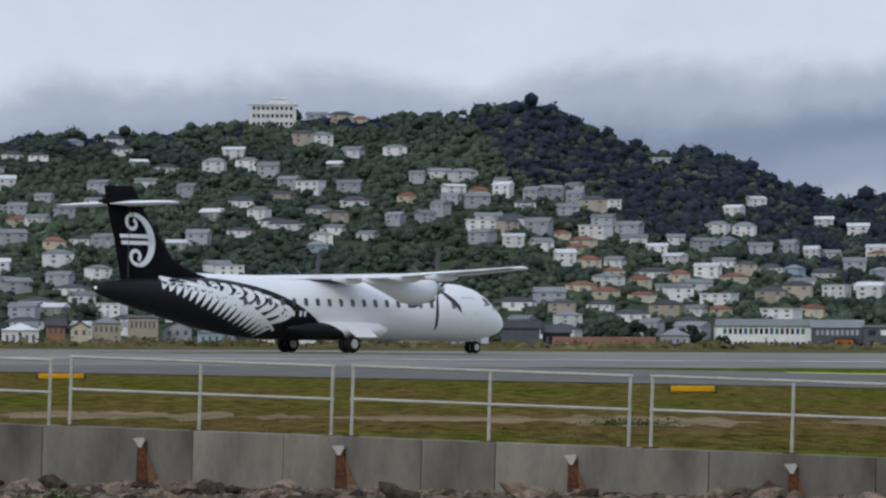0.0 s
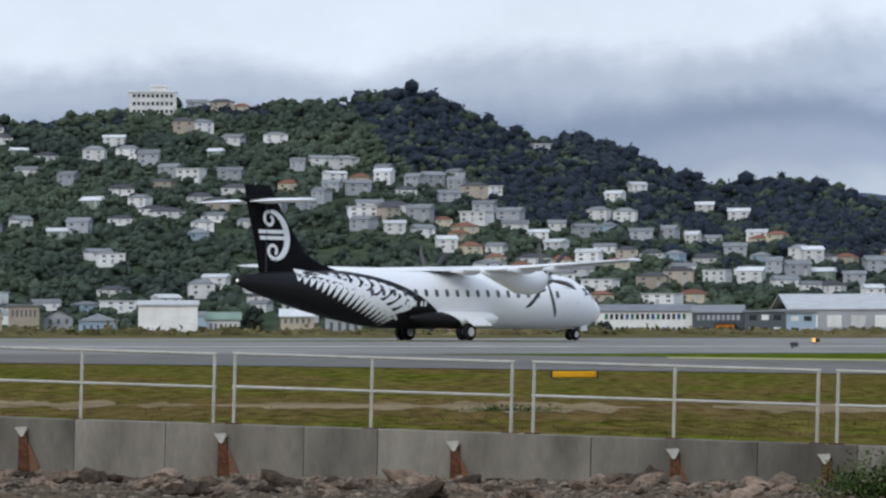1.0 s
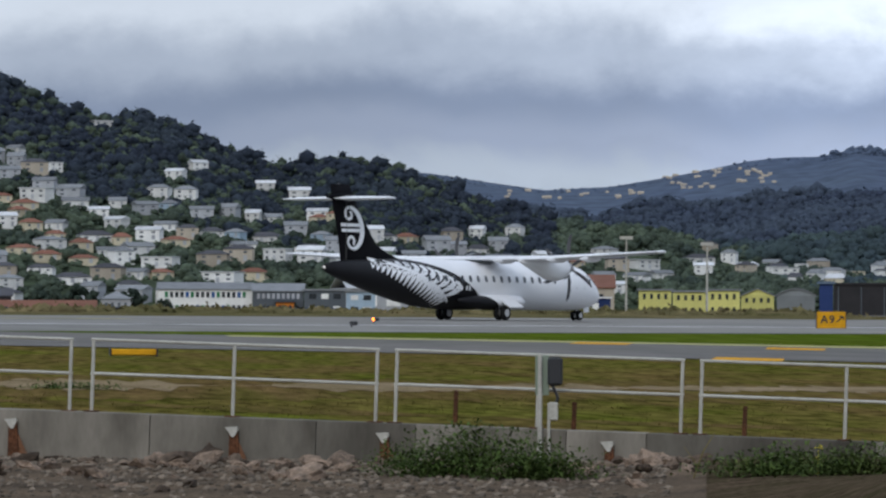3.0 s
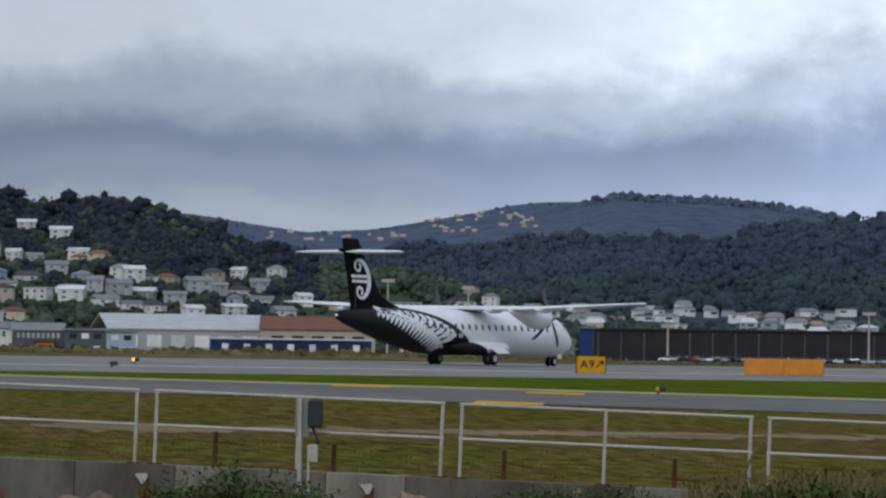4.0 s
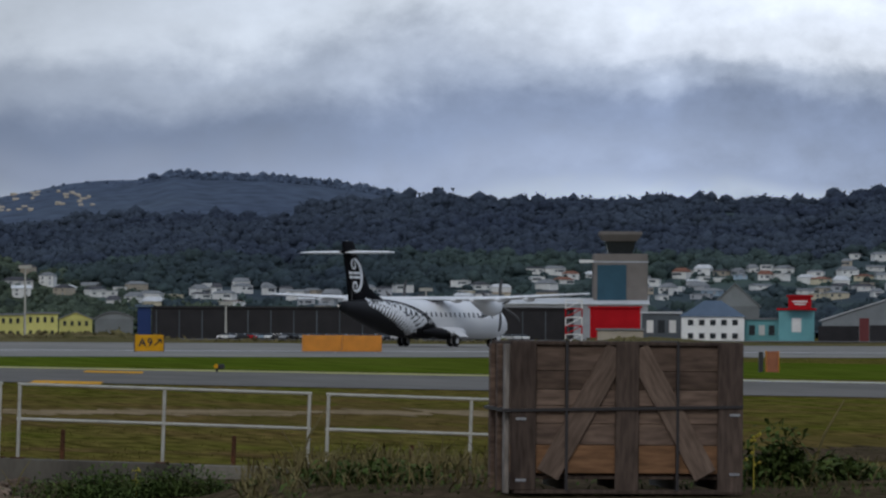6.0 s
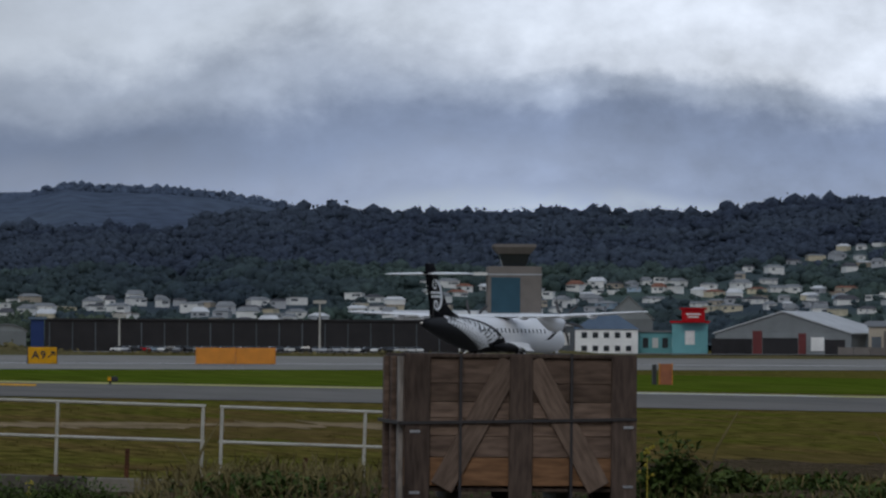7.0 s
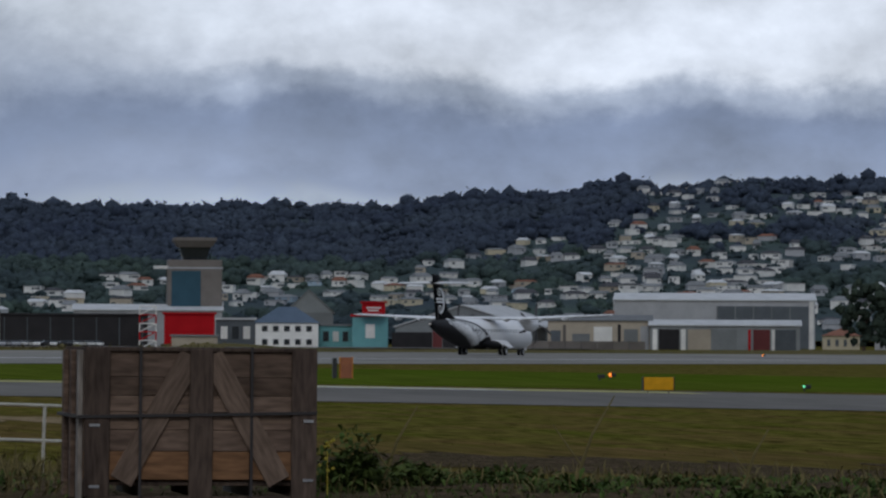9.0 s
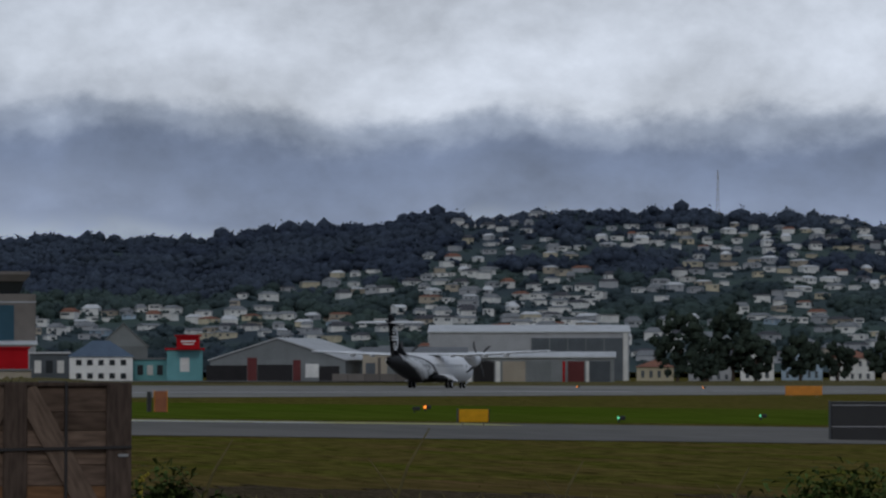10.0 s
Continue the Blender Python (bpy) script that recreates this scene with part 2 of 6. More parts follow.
# ---- mesh helpers ----


def link(name, bm, mat, parent=None, label="", smooth=False, kind=""):
    me = bpy.data.meshes.new(name)
    bm.normal_update()
    bm.to_mesh(me)
    bm.free()
    for x in (mat if isinstance(mat, (list, tuple)) else [mat]):
        me.materials.append(x)
    if smooth:
        me.polygons.foreach_set("use_smooth", [True] * len(me.polygons))
    ob = new(name, me)
    if parent:
        ob.parent = parent
    return tagged(ob, label, kind=kind)


def part(name, bm, mat, parent, label="", smooth=False):
    return link(name, bm, mat, parent, label, smooth)


def box(bm, x0, x1, y0, y1, z0, z1, bevel=0.0, m=None):
    r = bmesh.ops.create_cube(bm, size=1, matrix=Matrix.Translation(((x0 + x1) / 2, (y0 + y1) / 2, (z0 + z1) / 2)) @ Matrix.Diagonal((x1 - x0, y1 - y0, z1 - z0, 1)))
    if bevel:
        edges = {e for v in r["verts"] for e in v.link_edges}
        bmesh.ops.bevel(bm, geom=list(edges), offset=bevel, segments=1, affect="EDGES")
    if m is not None:
        bmesh.ops.transform(bm, matrix=m, verts=bm.verts[:])
    return bm


def boxed(x0, x1, y0, y1, z0, z1, bevel=0.0, m=None):
    return box(bmesh.new(), x0, x1, y0, y1, z0, z1, bevel, m)


def rod(bm, a, b, r0, r1=None, seg=10):
    a, b = Vector(a), Vector(b)
    d = b - a
    m = Matrix.Translation((a + b) / 2) @ d.to_track_quat("Z", "Y").to_matrix().to_4x4()
    bmesh.ops.create_cone(bm, cap_ends=True, segments=seg, radius1=r0, radius2=r0 if r1 is None else r1, depth=d.length, matrix=m)
    return bm


def loft(rings, caps=True):
    bm = bmesh.new()
    made = [[bm.verts.new(p) for p in ring] for ring in rings]
    for a, b in zip(made, made[1:]):
        for i in range(len(a)):
            j = (i + 1) % len(a)
            bm.faces.new((a[i], a[j], b[j], b[i]))
    if caps:
        bm.faces.new(made[0][::-1])
        bm.faces.new(made[-1])
    bmesh.ops.recalc_face_normals(bm, faces=bm.faces[:])
    return bm


def empty(name, m, label="", category="", group="", kind=""):
    ob = new(name)
    ob.matrix_basis = m
    return tagged(ob, label, category, group, kind)


def mesh_of(name, verts, faces, mat, label="", category="", kind="", smooth=False):
    me = bpy.data.meshes.new(name)
    me.from_pydata(verts, [], faces)
    me.materials.append(mat)
    if smooth:
        me.polygons.foreach_set("use_smooth", [True] * len(me.polygons))
    me.update()
    return tagged(new(name, me), label, category, kind=kind)


# ---- the lie of the land, in bearings (degrees) and distances from the viewing spot ----
HEAD = radians(41.9)
START = (-2.8, 212.1)


def at(az, d, z=0.0):
    return Vector((d * math.sin(radians(az)), d * math.cos(radians(az)), z))


def up(d, el):
    """The height at which something d metres away shows at that elevation."""
    return EYE[2] + d * math.tan(radians(el))


def wall_dist(az):
    a = radians(max(-40, min(az, 60)))
    return 58.1 / (math.cos(a) + 0.3 * math.sin(a))


def wall_top(az):
    return EYE[2] - (1.48 + 0.0285 * max(-9, min(az, 40)))


def runway_at(az):
    """Distance and height of the runway's centreline at a bearing."""
    a = radians(min(az, 33))
    dx, dy = math.sin(HEAD), math.cos(HEAD)
    s = (START[1] * math.sin(a) - START[0] * math.cos(a)) / (dx * math.cos(a) - dy * math.sin(a))
    s = min(s, 560)
    return math.hypot(START[0] + s * dx, START[1] + s * dy), EYE[2] - 0.92 - 0.0045 * (s - 7)


def smooth_step(x, a, b):
    t = max(0.0, min(1.0, (x - a) / (b - a)))
    return t * t * (3 - 2 * t)


def ground_z(az, d):
    dw = wall_dist(az)
    if d < dw:
        bank = smooth_step(az, 7, 14) * smooth_step(d, 4, 20) * (1 - smooth_step(az, 60, 100))
        low = 0.0
        high = EYE[2] - 1.0 if d < 28 else EYE[2] - 1.0 + (wall_top(az) - 0.15 - EYE[2] + 1.0) * smooth_step(d, 28, 52)
        return low + (high - low) * bank
    dr, zr = runway_at(az)
    zf = wall_top(az) - 0.06
    if d < dr:
        return zf + (zr - zf) * (d - dw) / (dr - dw)
    return zr + (-1.25 - zr) * smooth_step(d, dr + 30, 1000)


def ground_xy(x, y):
    return ground_z(math.degrees(math.atan2(x, y)), math.hypot(x, y))


def sheet(name, azs, ds, lift, mat, label, kind="structure", category=""):
    verts = [at(a, d, ground_z(a, d) + lift) for a in azs for d in (ds(a) if callable(ds) else ds)]
    n = len(ds(azs[0]) if callable(ds) else ds)
    faces = [(i * n + j, (i + 1) * n + j, (i + 1) * n + j + 1, i * n + j + 1) for i in range(len(azs) - 1) for j in range(n - 1)]
    return mesh_of(name, verts, [f[::-1] for f in faces], mat, label, category, kind)


def ground_rows(a):
    dw, (dr, _) = wall_dist(a), runway_at(a)
    near = [dw * k for k in (0.0, 0.02, 0.1, 0.2, 0.35, 0.5, 0.55, 0.6, 0.65, 0.7, 0.75, 0.8, 0.85, 0.9, 0.95, 0.9985)]
    return near + [dw * 1.0012] + [dw + (dr - dw) * k / 30 for k in range(1, 31)] + [dr + 30 + (970 - min(dr, 700)) * (k / 14) ** 1.5 for k in range(15)] + [1400, 2200, 4900]


bearings = [-180, -150, -120, -90, -60, -40, -25, -18, -14, -12] + [-11 + 0.5 * k for k in range(93)] + [37, 42, 50, 60, 90, 120, 150, 180]
sheet("ground", bearings, ground_rows, 0.0, M["grass"], "rough mown grass with dry brown patches beside the runway")
# gravel apron before the wall, the paved strips, the greener strip between them
sheet("gravel_yard", [-14 + 0.5 * k for k in range(48)], lambda a: [wall_dist(a) * k for k in (0.1, 0.3, 0.5, 0.6, 0.7, 0.8, 0.9, 0.997)], 0.012, M["gravel"], "dark grey gravel with loose broken stones")


def strip(name, p0, way, left, right, length, lift, mat, label, category="", steps=60, kind="structure"):
    way = Vector(way).normalized()
    side = Vector((way.y, -way.x))
    verts, faces = [], []
    m = 6
    for i in range(steps + 1):
        for j in range(m + 1):
            q = Vector(p0) + way * (length * i / steps) + side * (left + (right - left) * j / m)
            verts.append((q.x, q.y, ground_xy(q.x, q.y) + lift))
    for i in range(steps):
        for j in range(m):
            k = i * (m + 1) + j
            faces.append((k, k + 1, k + m + 2, k + m + 1))
    return mesh_of(name, verts, [f[::-1] for f in faces], mat, label, category, kind)


RW = (math.sin(HEAD), math.cos(HEAD))
p0 = (START[0] - 330 * RW[0], START[1] - 330 * RW[1])
strip("lush_grass", (-4, 152), (1, 0.14), -60, 2, 420, 0.012, M["lush"], "bright green mown grass between taxiway and runway")
strip("runway", p0, RW, -23, 40, 900, 0.025, M["runway"], "pale grey grooved asphalt runway", steps=160)
strip("taxiway", (-120, 134), (1, 0.02), -17, 17, 420, 0.02, M["asphalt"], "grey asphalt taxiway", steps=110)
strip("runway_side_line", p0, RW, 21.5, 23, 900, 0.035, M["wline"], "worn white runway edge line", steps=160)
strip("taxiway_edge_line", (8, 151), (1, 0.0), -2.4, 2.0, 60, 0.03, M["yline"], "faded yellow-green taxiway edge line", steps=40)
strip("taxiway_white_line", (46, 148.5), (1, 0.02), -3.0, 0.0, 14, 0.03, M["wline"], "worn white taxiway line", steps=16)
for q in ((20.8, 117.5), (26.6, 141), (20.6, 146)):
    strip("taxi_dash", q, (0.2, 1), -1.0, 1.0, 5, 0.032, M["yellow"], "orange-yellow taxiway guide dash", steps=8)
strip("runway_paint", (-30, 190), RW, 8, 9.6, 45, 0.035, M["yline"], "worn yellow lead-off line", steps=30)


def ragged(name, x0, x1, y0, slope, w0, w1, seed, mat, label, lift=0.007):
    """An uneven patch of ground with a ragged outline."""
    n = int((x1 - x0) / 0.16)
    vs = []
    for i in range(n + 1):
        x = x0 + 0.16 * i
        w = w0 + w1 * noise.noise((x * 0.35, seed, 0)) + 0.7 * w1 * noise.noise((x * 1.6, seed + 4, 0)) + 0.4 * w1 * noise.noise((x * 5, seed + 8, 0))
        y = y0 + slope * x + 1.6 * noise.noise((x * 0.2, seed + 9, 0))
        for k in (-1, 1):
            vs.append((x, y + k * max(0.02, w), ground_xy(x, y + k * max(0.02, w)) + lift))
    mesh_of(name, vs, [(2 * i, 2 * i + 2, 2 * i + 3, 2 * i + 1) for i in range(n)], mat, label, "soil", "structure")


ragged("bare_soil", -9, 27, 74.5, 0.66, 1.9, 4.2, 1.0, M["dirt"], "worn strip of bare sandy soil in grass", 0.012)
ragged("brown_grass", -10, 30, 74.0, 0.6, 7.5, 4.0, 21.0, M["brown"], "band of dead brown grass along the field", 0.006)
ragged("brown_grass", -10, 14, 64, -0.3, 0.9, 1.6, 33.0, M["brown"], "patchy dead grass behind the wall", 0.006)
ragged("bare_earth", 22, 44, 73, -0.28, 4.2, 4.0, 52.0, M["earth"], "dark bare earth in worn grass", 0.014)
ragged("brown_grass", 20, 46, 77, -0.28, 9.0, 4.0, 41.0, M["brown"], "patchy dead grass beside the taxiway", 0.006)
ragged("sandy_track", -8, 6.5, 44, 0.02, 0.3, 1.5, 61.0, M["dirt"], "pale sandy wheel track across the gravel", 0.017)
sheet("earth_yard", [9.5 + 0.5 * k for k in range(48)], lambda a: [wall_dist(a) * k for k in (0.02, 0.1, 0.2, 0.35, 0.5, 0.55, 0.6, 0.65, 0.7, 0.75, 0.8, 0.85, 0.9, 0.95, 0.9965)], 0.008, M["earth"], "dark trodden earth with gravel and sparse weeds")
sheet("bare_earth", [22.3 + 0.25 * k for k in range(33)], [35, 37, 39, 41, 43, 45, 47, 49], 0.01, M["earth"], "dark bare earth with sparse weeds")



def berm_point(a, k):
    d = runway_at(a)[0] * (1.2, 1.35, 1.5, 1.62, 1.8, 2.2)[k]
    lift = (0.0, 0.35, 0.85, 1.0, 0.8, 0.0)[k] * (1 - 0.8 * smooth_step(a, 17.5, 19.5))
    g = ground_z(a, d)
    crest_z = up(d, -0.115 - 0.10 * smooth_step(a, 10.6, 12.2) * (1 - smooth_step(a, 16.8, 18.2)) + 0.03 * noise.noise((a * 1.3, k * 0.4, 3.0)) + 0.02 * noise.noise((a * 6, k, 9.0)))
    return at(a, d, g + (crest_z - g) * lift + (0.02 if lift else -0.1))


berm_azs = [-12 + 0.15 * k for k in range(300)]
mesh_of("runway_bank", [berm_point(a, k) for a in berm_azs for k in range(6)], [(i * 6 + j, i * 6 + j + 1, (i + 1) * 6 + j + 1, (i + 1) * 6 + j) for i in range(299) for j in range(5)], M["berm"], "low rough bank of brown scrub beyond the runway", "bank", "structure")

# ---- hills ----
RIDGE_NEAR = [(-30, 2.2), (-14, 2.5), (-9, 2.68), (-7.5, 2.63), (-7.1, 2.8), (-6.4, 2.72), (-5.9, 2.78), (-5.0, 2.83), (-4.2, 2.94), (-3.5, 3.03), (-2.7, 3), (-1.9, 3.05), (-1.3, 3.06), (-0.9, 3.13), (-0.45, 3.2),
              (-0.05, 2.98), (0.4, 2.85), (0.75, 2.68), (1.3, 2.5), (1.7, 2.55), (2.25, 2.43), (2.8, 2.2), (3.2, 2), (3.45, 1.84), (4.1, 1.88), (4.68, 2), (5.25, 1.84), (5.7, 1.71), (6.05, 1.6), (6.4, 1.38), (7.2, 1.2), (8.6, 1.05), (10.5, 0.6), (13, 0.2)]
RIDGE_MID = [(4.0, 0.9), (6.6, 1.12), (7.3, 1.26), (8.0, 1.2), (8.76, 1.42), (9.2, 1.33), (10, 1.45), (10.9, 1.53), (12.1, 1.55), (13.05, 1.45), (13.4, 1.68), (14.4, 1.78), (15.0, 1.82), (15.7, 1.73), (16.4, 1.74), (17.4, 1.69),
             (18.0, 1.77), (19.6, 1.76), (20.1, 1.69), (20.7, 1.9), (21.5, 1.9), (22.4, 1.98), (23.5, 2.09), (24.05, 2.07), (24.7, 2.17), (25.4, 2.19), (26.0, 2.12), (26.8, 2.19), (27.3, 2.08), (28.1, 2.12), (28.9, 2.06), (29.6, 1.9), (32, 1.7), (40, 1.2), (50, 0.8)]
RIDGE_FAR = [(3.0, 1.7), (5.7, 1.77), (6.5, 1.65), (7.3, 1.54), (8.2, 1.59), (8.85, 1.70), (9.45, 1.81), (10.05, 1.94), (10.5, 1.99), (11.0, 2.0), (11.2, 2.04), (11.5, 2.12), (11.9, 2.07), (12.3, 2.08), (12.8, 2.06), (13.5, 2.0), (14.2, 1.9), (14.6, 1.8), (15.5, 1.72), (17.2, 1.78), (19, 1.7), (24, 1.6), (32, 1.5)]


def along(points, a):
    for (a0, e0), (a1, e1) in zip(points, points[1:]):
        if a <= a1:
            return e0 + (e1 - e0) * max(0, (a - a0) / (a1 - a0))
    return points[-1][1]


class Hill:
    def __init__(self, ridge, d0, d1, base, rough, drop=0.15):
        self.ridge, self.d0, self.d1, self.base, self.rough, self.drop = ridge, d0, d1, base, rough, drop

    def spot(self, a, u):
        """Elevation and distance, u from foot (0) to ridge (1)."""
        d = self.d0 + (self.d1 - self.d0) * u
        top = along(self.ridge, a) - self.drop
        n = noise.noise((a * 0.9, u * 2.2, self.d1 * 0.01)) * self.rough * math.sin(math.pi * min(u, 1)) if u < 1 else 0
        return d, self.base + (top - self.base) * (u ** 0.92) + n

    def point(self, a, u):
        d, e = self.spot(a, u)
        return at(a, d, up(d, e))

    def build(self, name, a0, a1, step, rows, mat, label):
        azs = [a0 + step * i for i in range(int((a1 - a0) / step) + 1)]
        us = [i / rows for i in range(rows + 1)]
        verts = [self.point(a, u) for a in azs for u in us]
        for a in azs:
            d, e = self.spot(a, 1)
            verts += [at(a, d + 150, up(d, e) - 12), at(a, d + 400, up(d, e * 0.4))]
        n, base = len(us), len(azs) * len(us)
        faces = [(i * n + j, i * n + j + 1, (i + 1) * n + j + 1, (i + 1) * n + j) for i in range(len(azs) - 1) for j in range(n - 1)]
        for i in range(len(azs) - 1):
            faces.append((i * n + n - 1, base + 2 * i, base + 2 * i + 2, (i + 1) * n + n - 1))
            faces.append((base + 2 * i, base + 2 * i + 1, base + 2 * i + 3, base + 2 * i + 2))
        return mesh_of(name, verts, [f[::-1] for f in faces], mat, label, "hill", "structure", True)


near_hill = Hill(RIDGE_NEAR, 1340, 1950, -0.1, 0.10)
mid_hill = Hill(RIDGE_MID, 1500, 2700, -0.05, 0.08, 0.11)
far_hill = Hill(RIDGE_FAR, 3300, 4500, 0.2, 0.10, 0.03)
near_hill.build("near_hillside", -30, 13, 0.12, 34, M["scrub"], "steep green suburban hillside under trees and houses")
mid_hill.build("wooded_ridge", 4, 50, 0.16, 34, M["forest"], "dark wooded ridge, tinted with haze, with houses on its slopes")
far_hill.build("distant_range", 3, 32, 0.12, 16, M["far_hill"], "distant hills under low cloud, blue-grey haze in their colour")

# ---- houses ----


def house_kind(name, w, d, storeys, roof, wall_mat, roof_mat, label):
    """A house facing -y: walls, roof, windows and a door."""
    w, d, eave = w * 0.86, d * 0.8, 0.45
    h = 2.05 * storeys + 0.35
    base = empty(name, Matrix.Identity(4), label, "house", "houses on the hillsides")
    part("wall", boxed(-w / 2, w / 2, -d / 2, d / 2, -1.6, h), M[wall_mat], base)
    rise = (d if roof == "gable" else min(w, d)) * 0.27
    e = eave
    if roof == "flat":
        bm = boxed(-w / 2 - e, w / 2 + e, -d / 2 - e, d / 2 + e, h, h + 0.35)
    else:
        inset = 0.0 if roof == "gable" else d / 2
        bm = bmesh.new()
        low = [bm.verts.new(p) for p in ((-w / 2 - e, -d / 2 - e, h), (w / 2 + e, -d / 2 - e, h), (w / 2 + e, d / 2 + e, h), (-w / 2 - e, d / 2 + e, h))]
        top = [bm.verts.new(p) for p in ((-w / 2 - e + inset, 0, h + rise), (w / 2 + e - inset, 0, h + rise))]
        for f in ((low[0], low[1], top[1], top[0]), (low[2], low[3], top[0], top[1]), (low[1], low[2], top[1]), (low[3], low[0], top[0]), low[::-1]):
            bm.faces.new(f)
    part("roof", bm, M[roof_mat], base)
    n = max(2, int(w / 3.2))
    for s in range(storeys):
        for i in range(n):
            x = -w / 2 + w * (i + 0.5) / n
            z = 0.75 + 2.05 * s
            if s == 0 and i == n // 2:
                part("door", boxed(x - 0.55, x + 0.55, -d / 2 - 0.06, -d / 2 + 0.05, 0, 2.1), M["w_grey"], base)
            else:
                part("window", boxed(x - 0.6, x + 0.6, -d / 2 - 0.06, -d / 2 + 0.05, z + 0.1, z + 1.0), M["pane"], base)
    return base


KINDS = [
    house_kind("house", 11, 8, 2, "hip", "w_white", "r_grey", "white two-storey timber house with a grey hipped roof"),
    house_kind("house", 10, 8, 1, "gable", "w_white", "r_grey", "low white weatherboard house with a grey gabled roof"),
    house_kind("house", 9, 8, 2, "gable", "w_white", "r_white", "white two-storey house with a pale iron roof"),
    house_kind("house", 12, 9, 2, "flat", "w_white", "r_white", "boxy white house with a flat pale roof"),
    house_kind("house", 10, 8, 1, "hip", "w_cream", "r_red", "cream house with a red tiled roof"),
    house_kind("house", 11, 8, 2, "hip", "w_beige", "r_dark", "beige house with a dark hipped roof"),
    house_kind("house", 10, 9, 2, "gable", "w_grey", "r_grey", "grey house with a grey iron roof"),
    house_kind("house", 9, 8, 1, "hip", "w_blue", "r_grey", "pale blue house with a grey roof"),
    house_kind("house", 13, 9, 1, "hip", "w_white", "r_dark", "long white house with a dark roof"),
    house_kind("house", 10, 8, 1, "gable", "w_green", "r_white", "pale green cottage with a white roof"),
]
used_kinds = set()
rng = random.Random(7)
placed = []          # bearing, elevation, distance, half width in degrees
WEIGHTS = [4, 7, 4, 3, 1.4, 3, 4, 1.4, 5, 1.4]


def put_house(hill, a, u, kind=None, turn=None, scale=1.0, force=False):
    d, e = hill.spot(a, u)
    half = math.degrees(5.2 * scale / d)
    for (a2, e2, d2, h2) in placed:
        if not force and abs(a - a2) < (half + h2) * 0.85 and abs(e - e2) < 0.085:
            return False
    k = kind if kind is not None else rng.choices(range(len(KINDS)), WEIGHTS if hill is near_hill else [0.5, 7, 1, 1, 1.4, 0, 0, 1.4, 6, 1.4])[0]
    m = Matrix.Translation(hill.point(a, u) + Vector((0, 0, 0.5))) @ pose(0, 0, 0, 0, 0, -a + (turn if turn is not None else rng.uniform(-40, 40)))
    if k not in used_kinds:
        used_kinds.add(k)
        KINDS[k].matrix_basis = m
    else:
        copy_thing(KINDS[k], m @ Matrix.Diagonal((rng.uniform(0.7, 1.2), rng.uniform(0.75, 1.0), rng.uniform(0.68, 0.95) * (1 if hill is near_hill else 0.75), 1)))
    placed.append((a, e, d, half))
    return True


def u_for(hill, a, e):
    lo, hi = 0.0, 1.0
    for _ in range(14):
        mid = (lo + hi) / 2
        if hill.spot(a, mid)[1] < e:
            lo = mid
        else:
            hi = mid
    return (lo + hi) / 2


def scatter(hill, n, a0, a1, e0, e1, keep=lambda a, e: True, rows=0.16):
    made = tries = 0
    while made < n and tries < n * 14:
        tries += 1
        a = rng.uniform(a0, a1)
        e = rng.uniform(e0, e1)
        e = round(e / rows) * rows + 0.05 * math.sin(a * 2.1) + rng.uniform(-0.02, 0.02)
        if e < along(hill.ridge, a) - 0.14 and keep(a, e):
            made += put_house(hill, a, u_for(hill, a, e))


def streets(hill, homes):
    """Houses that can be told apart: bearing, elevation of the base, kind."""
    for a, e, k in homes:
        put_house(hill, a, u_for(hill, a, e), k, rng.uniform(-30, 30), force=True)


# the houses that stand out, street by street, then others between them
streets(near_hill, ((-4.70, 2.19, 0), (-4.25, 2.23, 0), (-3.97, 2.13, 6), (-3.69, 1.98, 6), (-3.40, 1.92, 3), (-2.83, 2.42, 1), (-2.26, 2.43, 0), (-3.51, 2.58, 5), (-3.26, 2.57, 0), (-3.80, 1.79, 5), (-4.72, 1.56, 9), (-4.34, 1.72, 8), (-3.29, 1.63, 8), (-3.04, 1.54, 5), (-3.10, 1.38, 1), (-3.31, 1.12, 7), (-5.21, 1.15, 9), (-4.91, 1.21, 6), (-5.72, 2.27, 9), (-5.62, 2.00, 1), (-6.24, 1.91, 6), (-5.35, 2.19, 8), (-7.50, 1.94, 2), (-6.85, 1.16, 4), (-7.31, 1.47, 4), (-7.07, 1.48, 1), (-6.72, 1.56, 6), (-7.09, 0.37, 8), (-6.61, 0.54, 8), (-2.88, 1.93, 6), (-2.80, 1.74, 8), (-2.09, 1.80, 4)))
streets(near_hill, ((-1.85, 1.53, 6), (-3.91, 1.47, 8), (-5.05, 1.87, 6), (-4.66, 0.87, 1), (-5.94, 2.43, 8), (-7.36, 0.56, 6), (-6.77, 0.67, 6), (-6.99, 1.75, 6), (-6.47, 1.21, 8), (-6.15, 1.19, 6), (-4.34, 1.34, 8), (-3.73, 1.43, 8), (-2.25, 1.50, 6), (-7.42, 2.34, 8), (-7.07, 2.35, 8), (-2.99, 2.95, 5), (-2.72, 2.88, 4), (-3.32, 2.91, 6), (-7.42, 1.21, 6), (-1.66, 2.15, 1), (-1.96, 2.07, 6), (-7.25, 0.21, 6)))
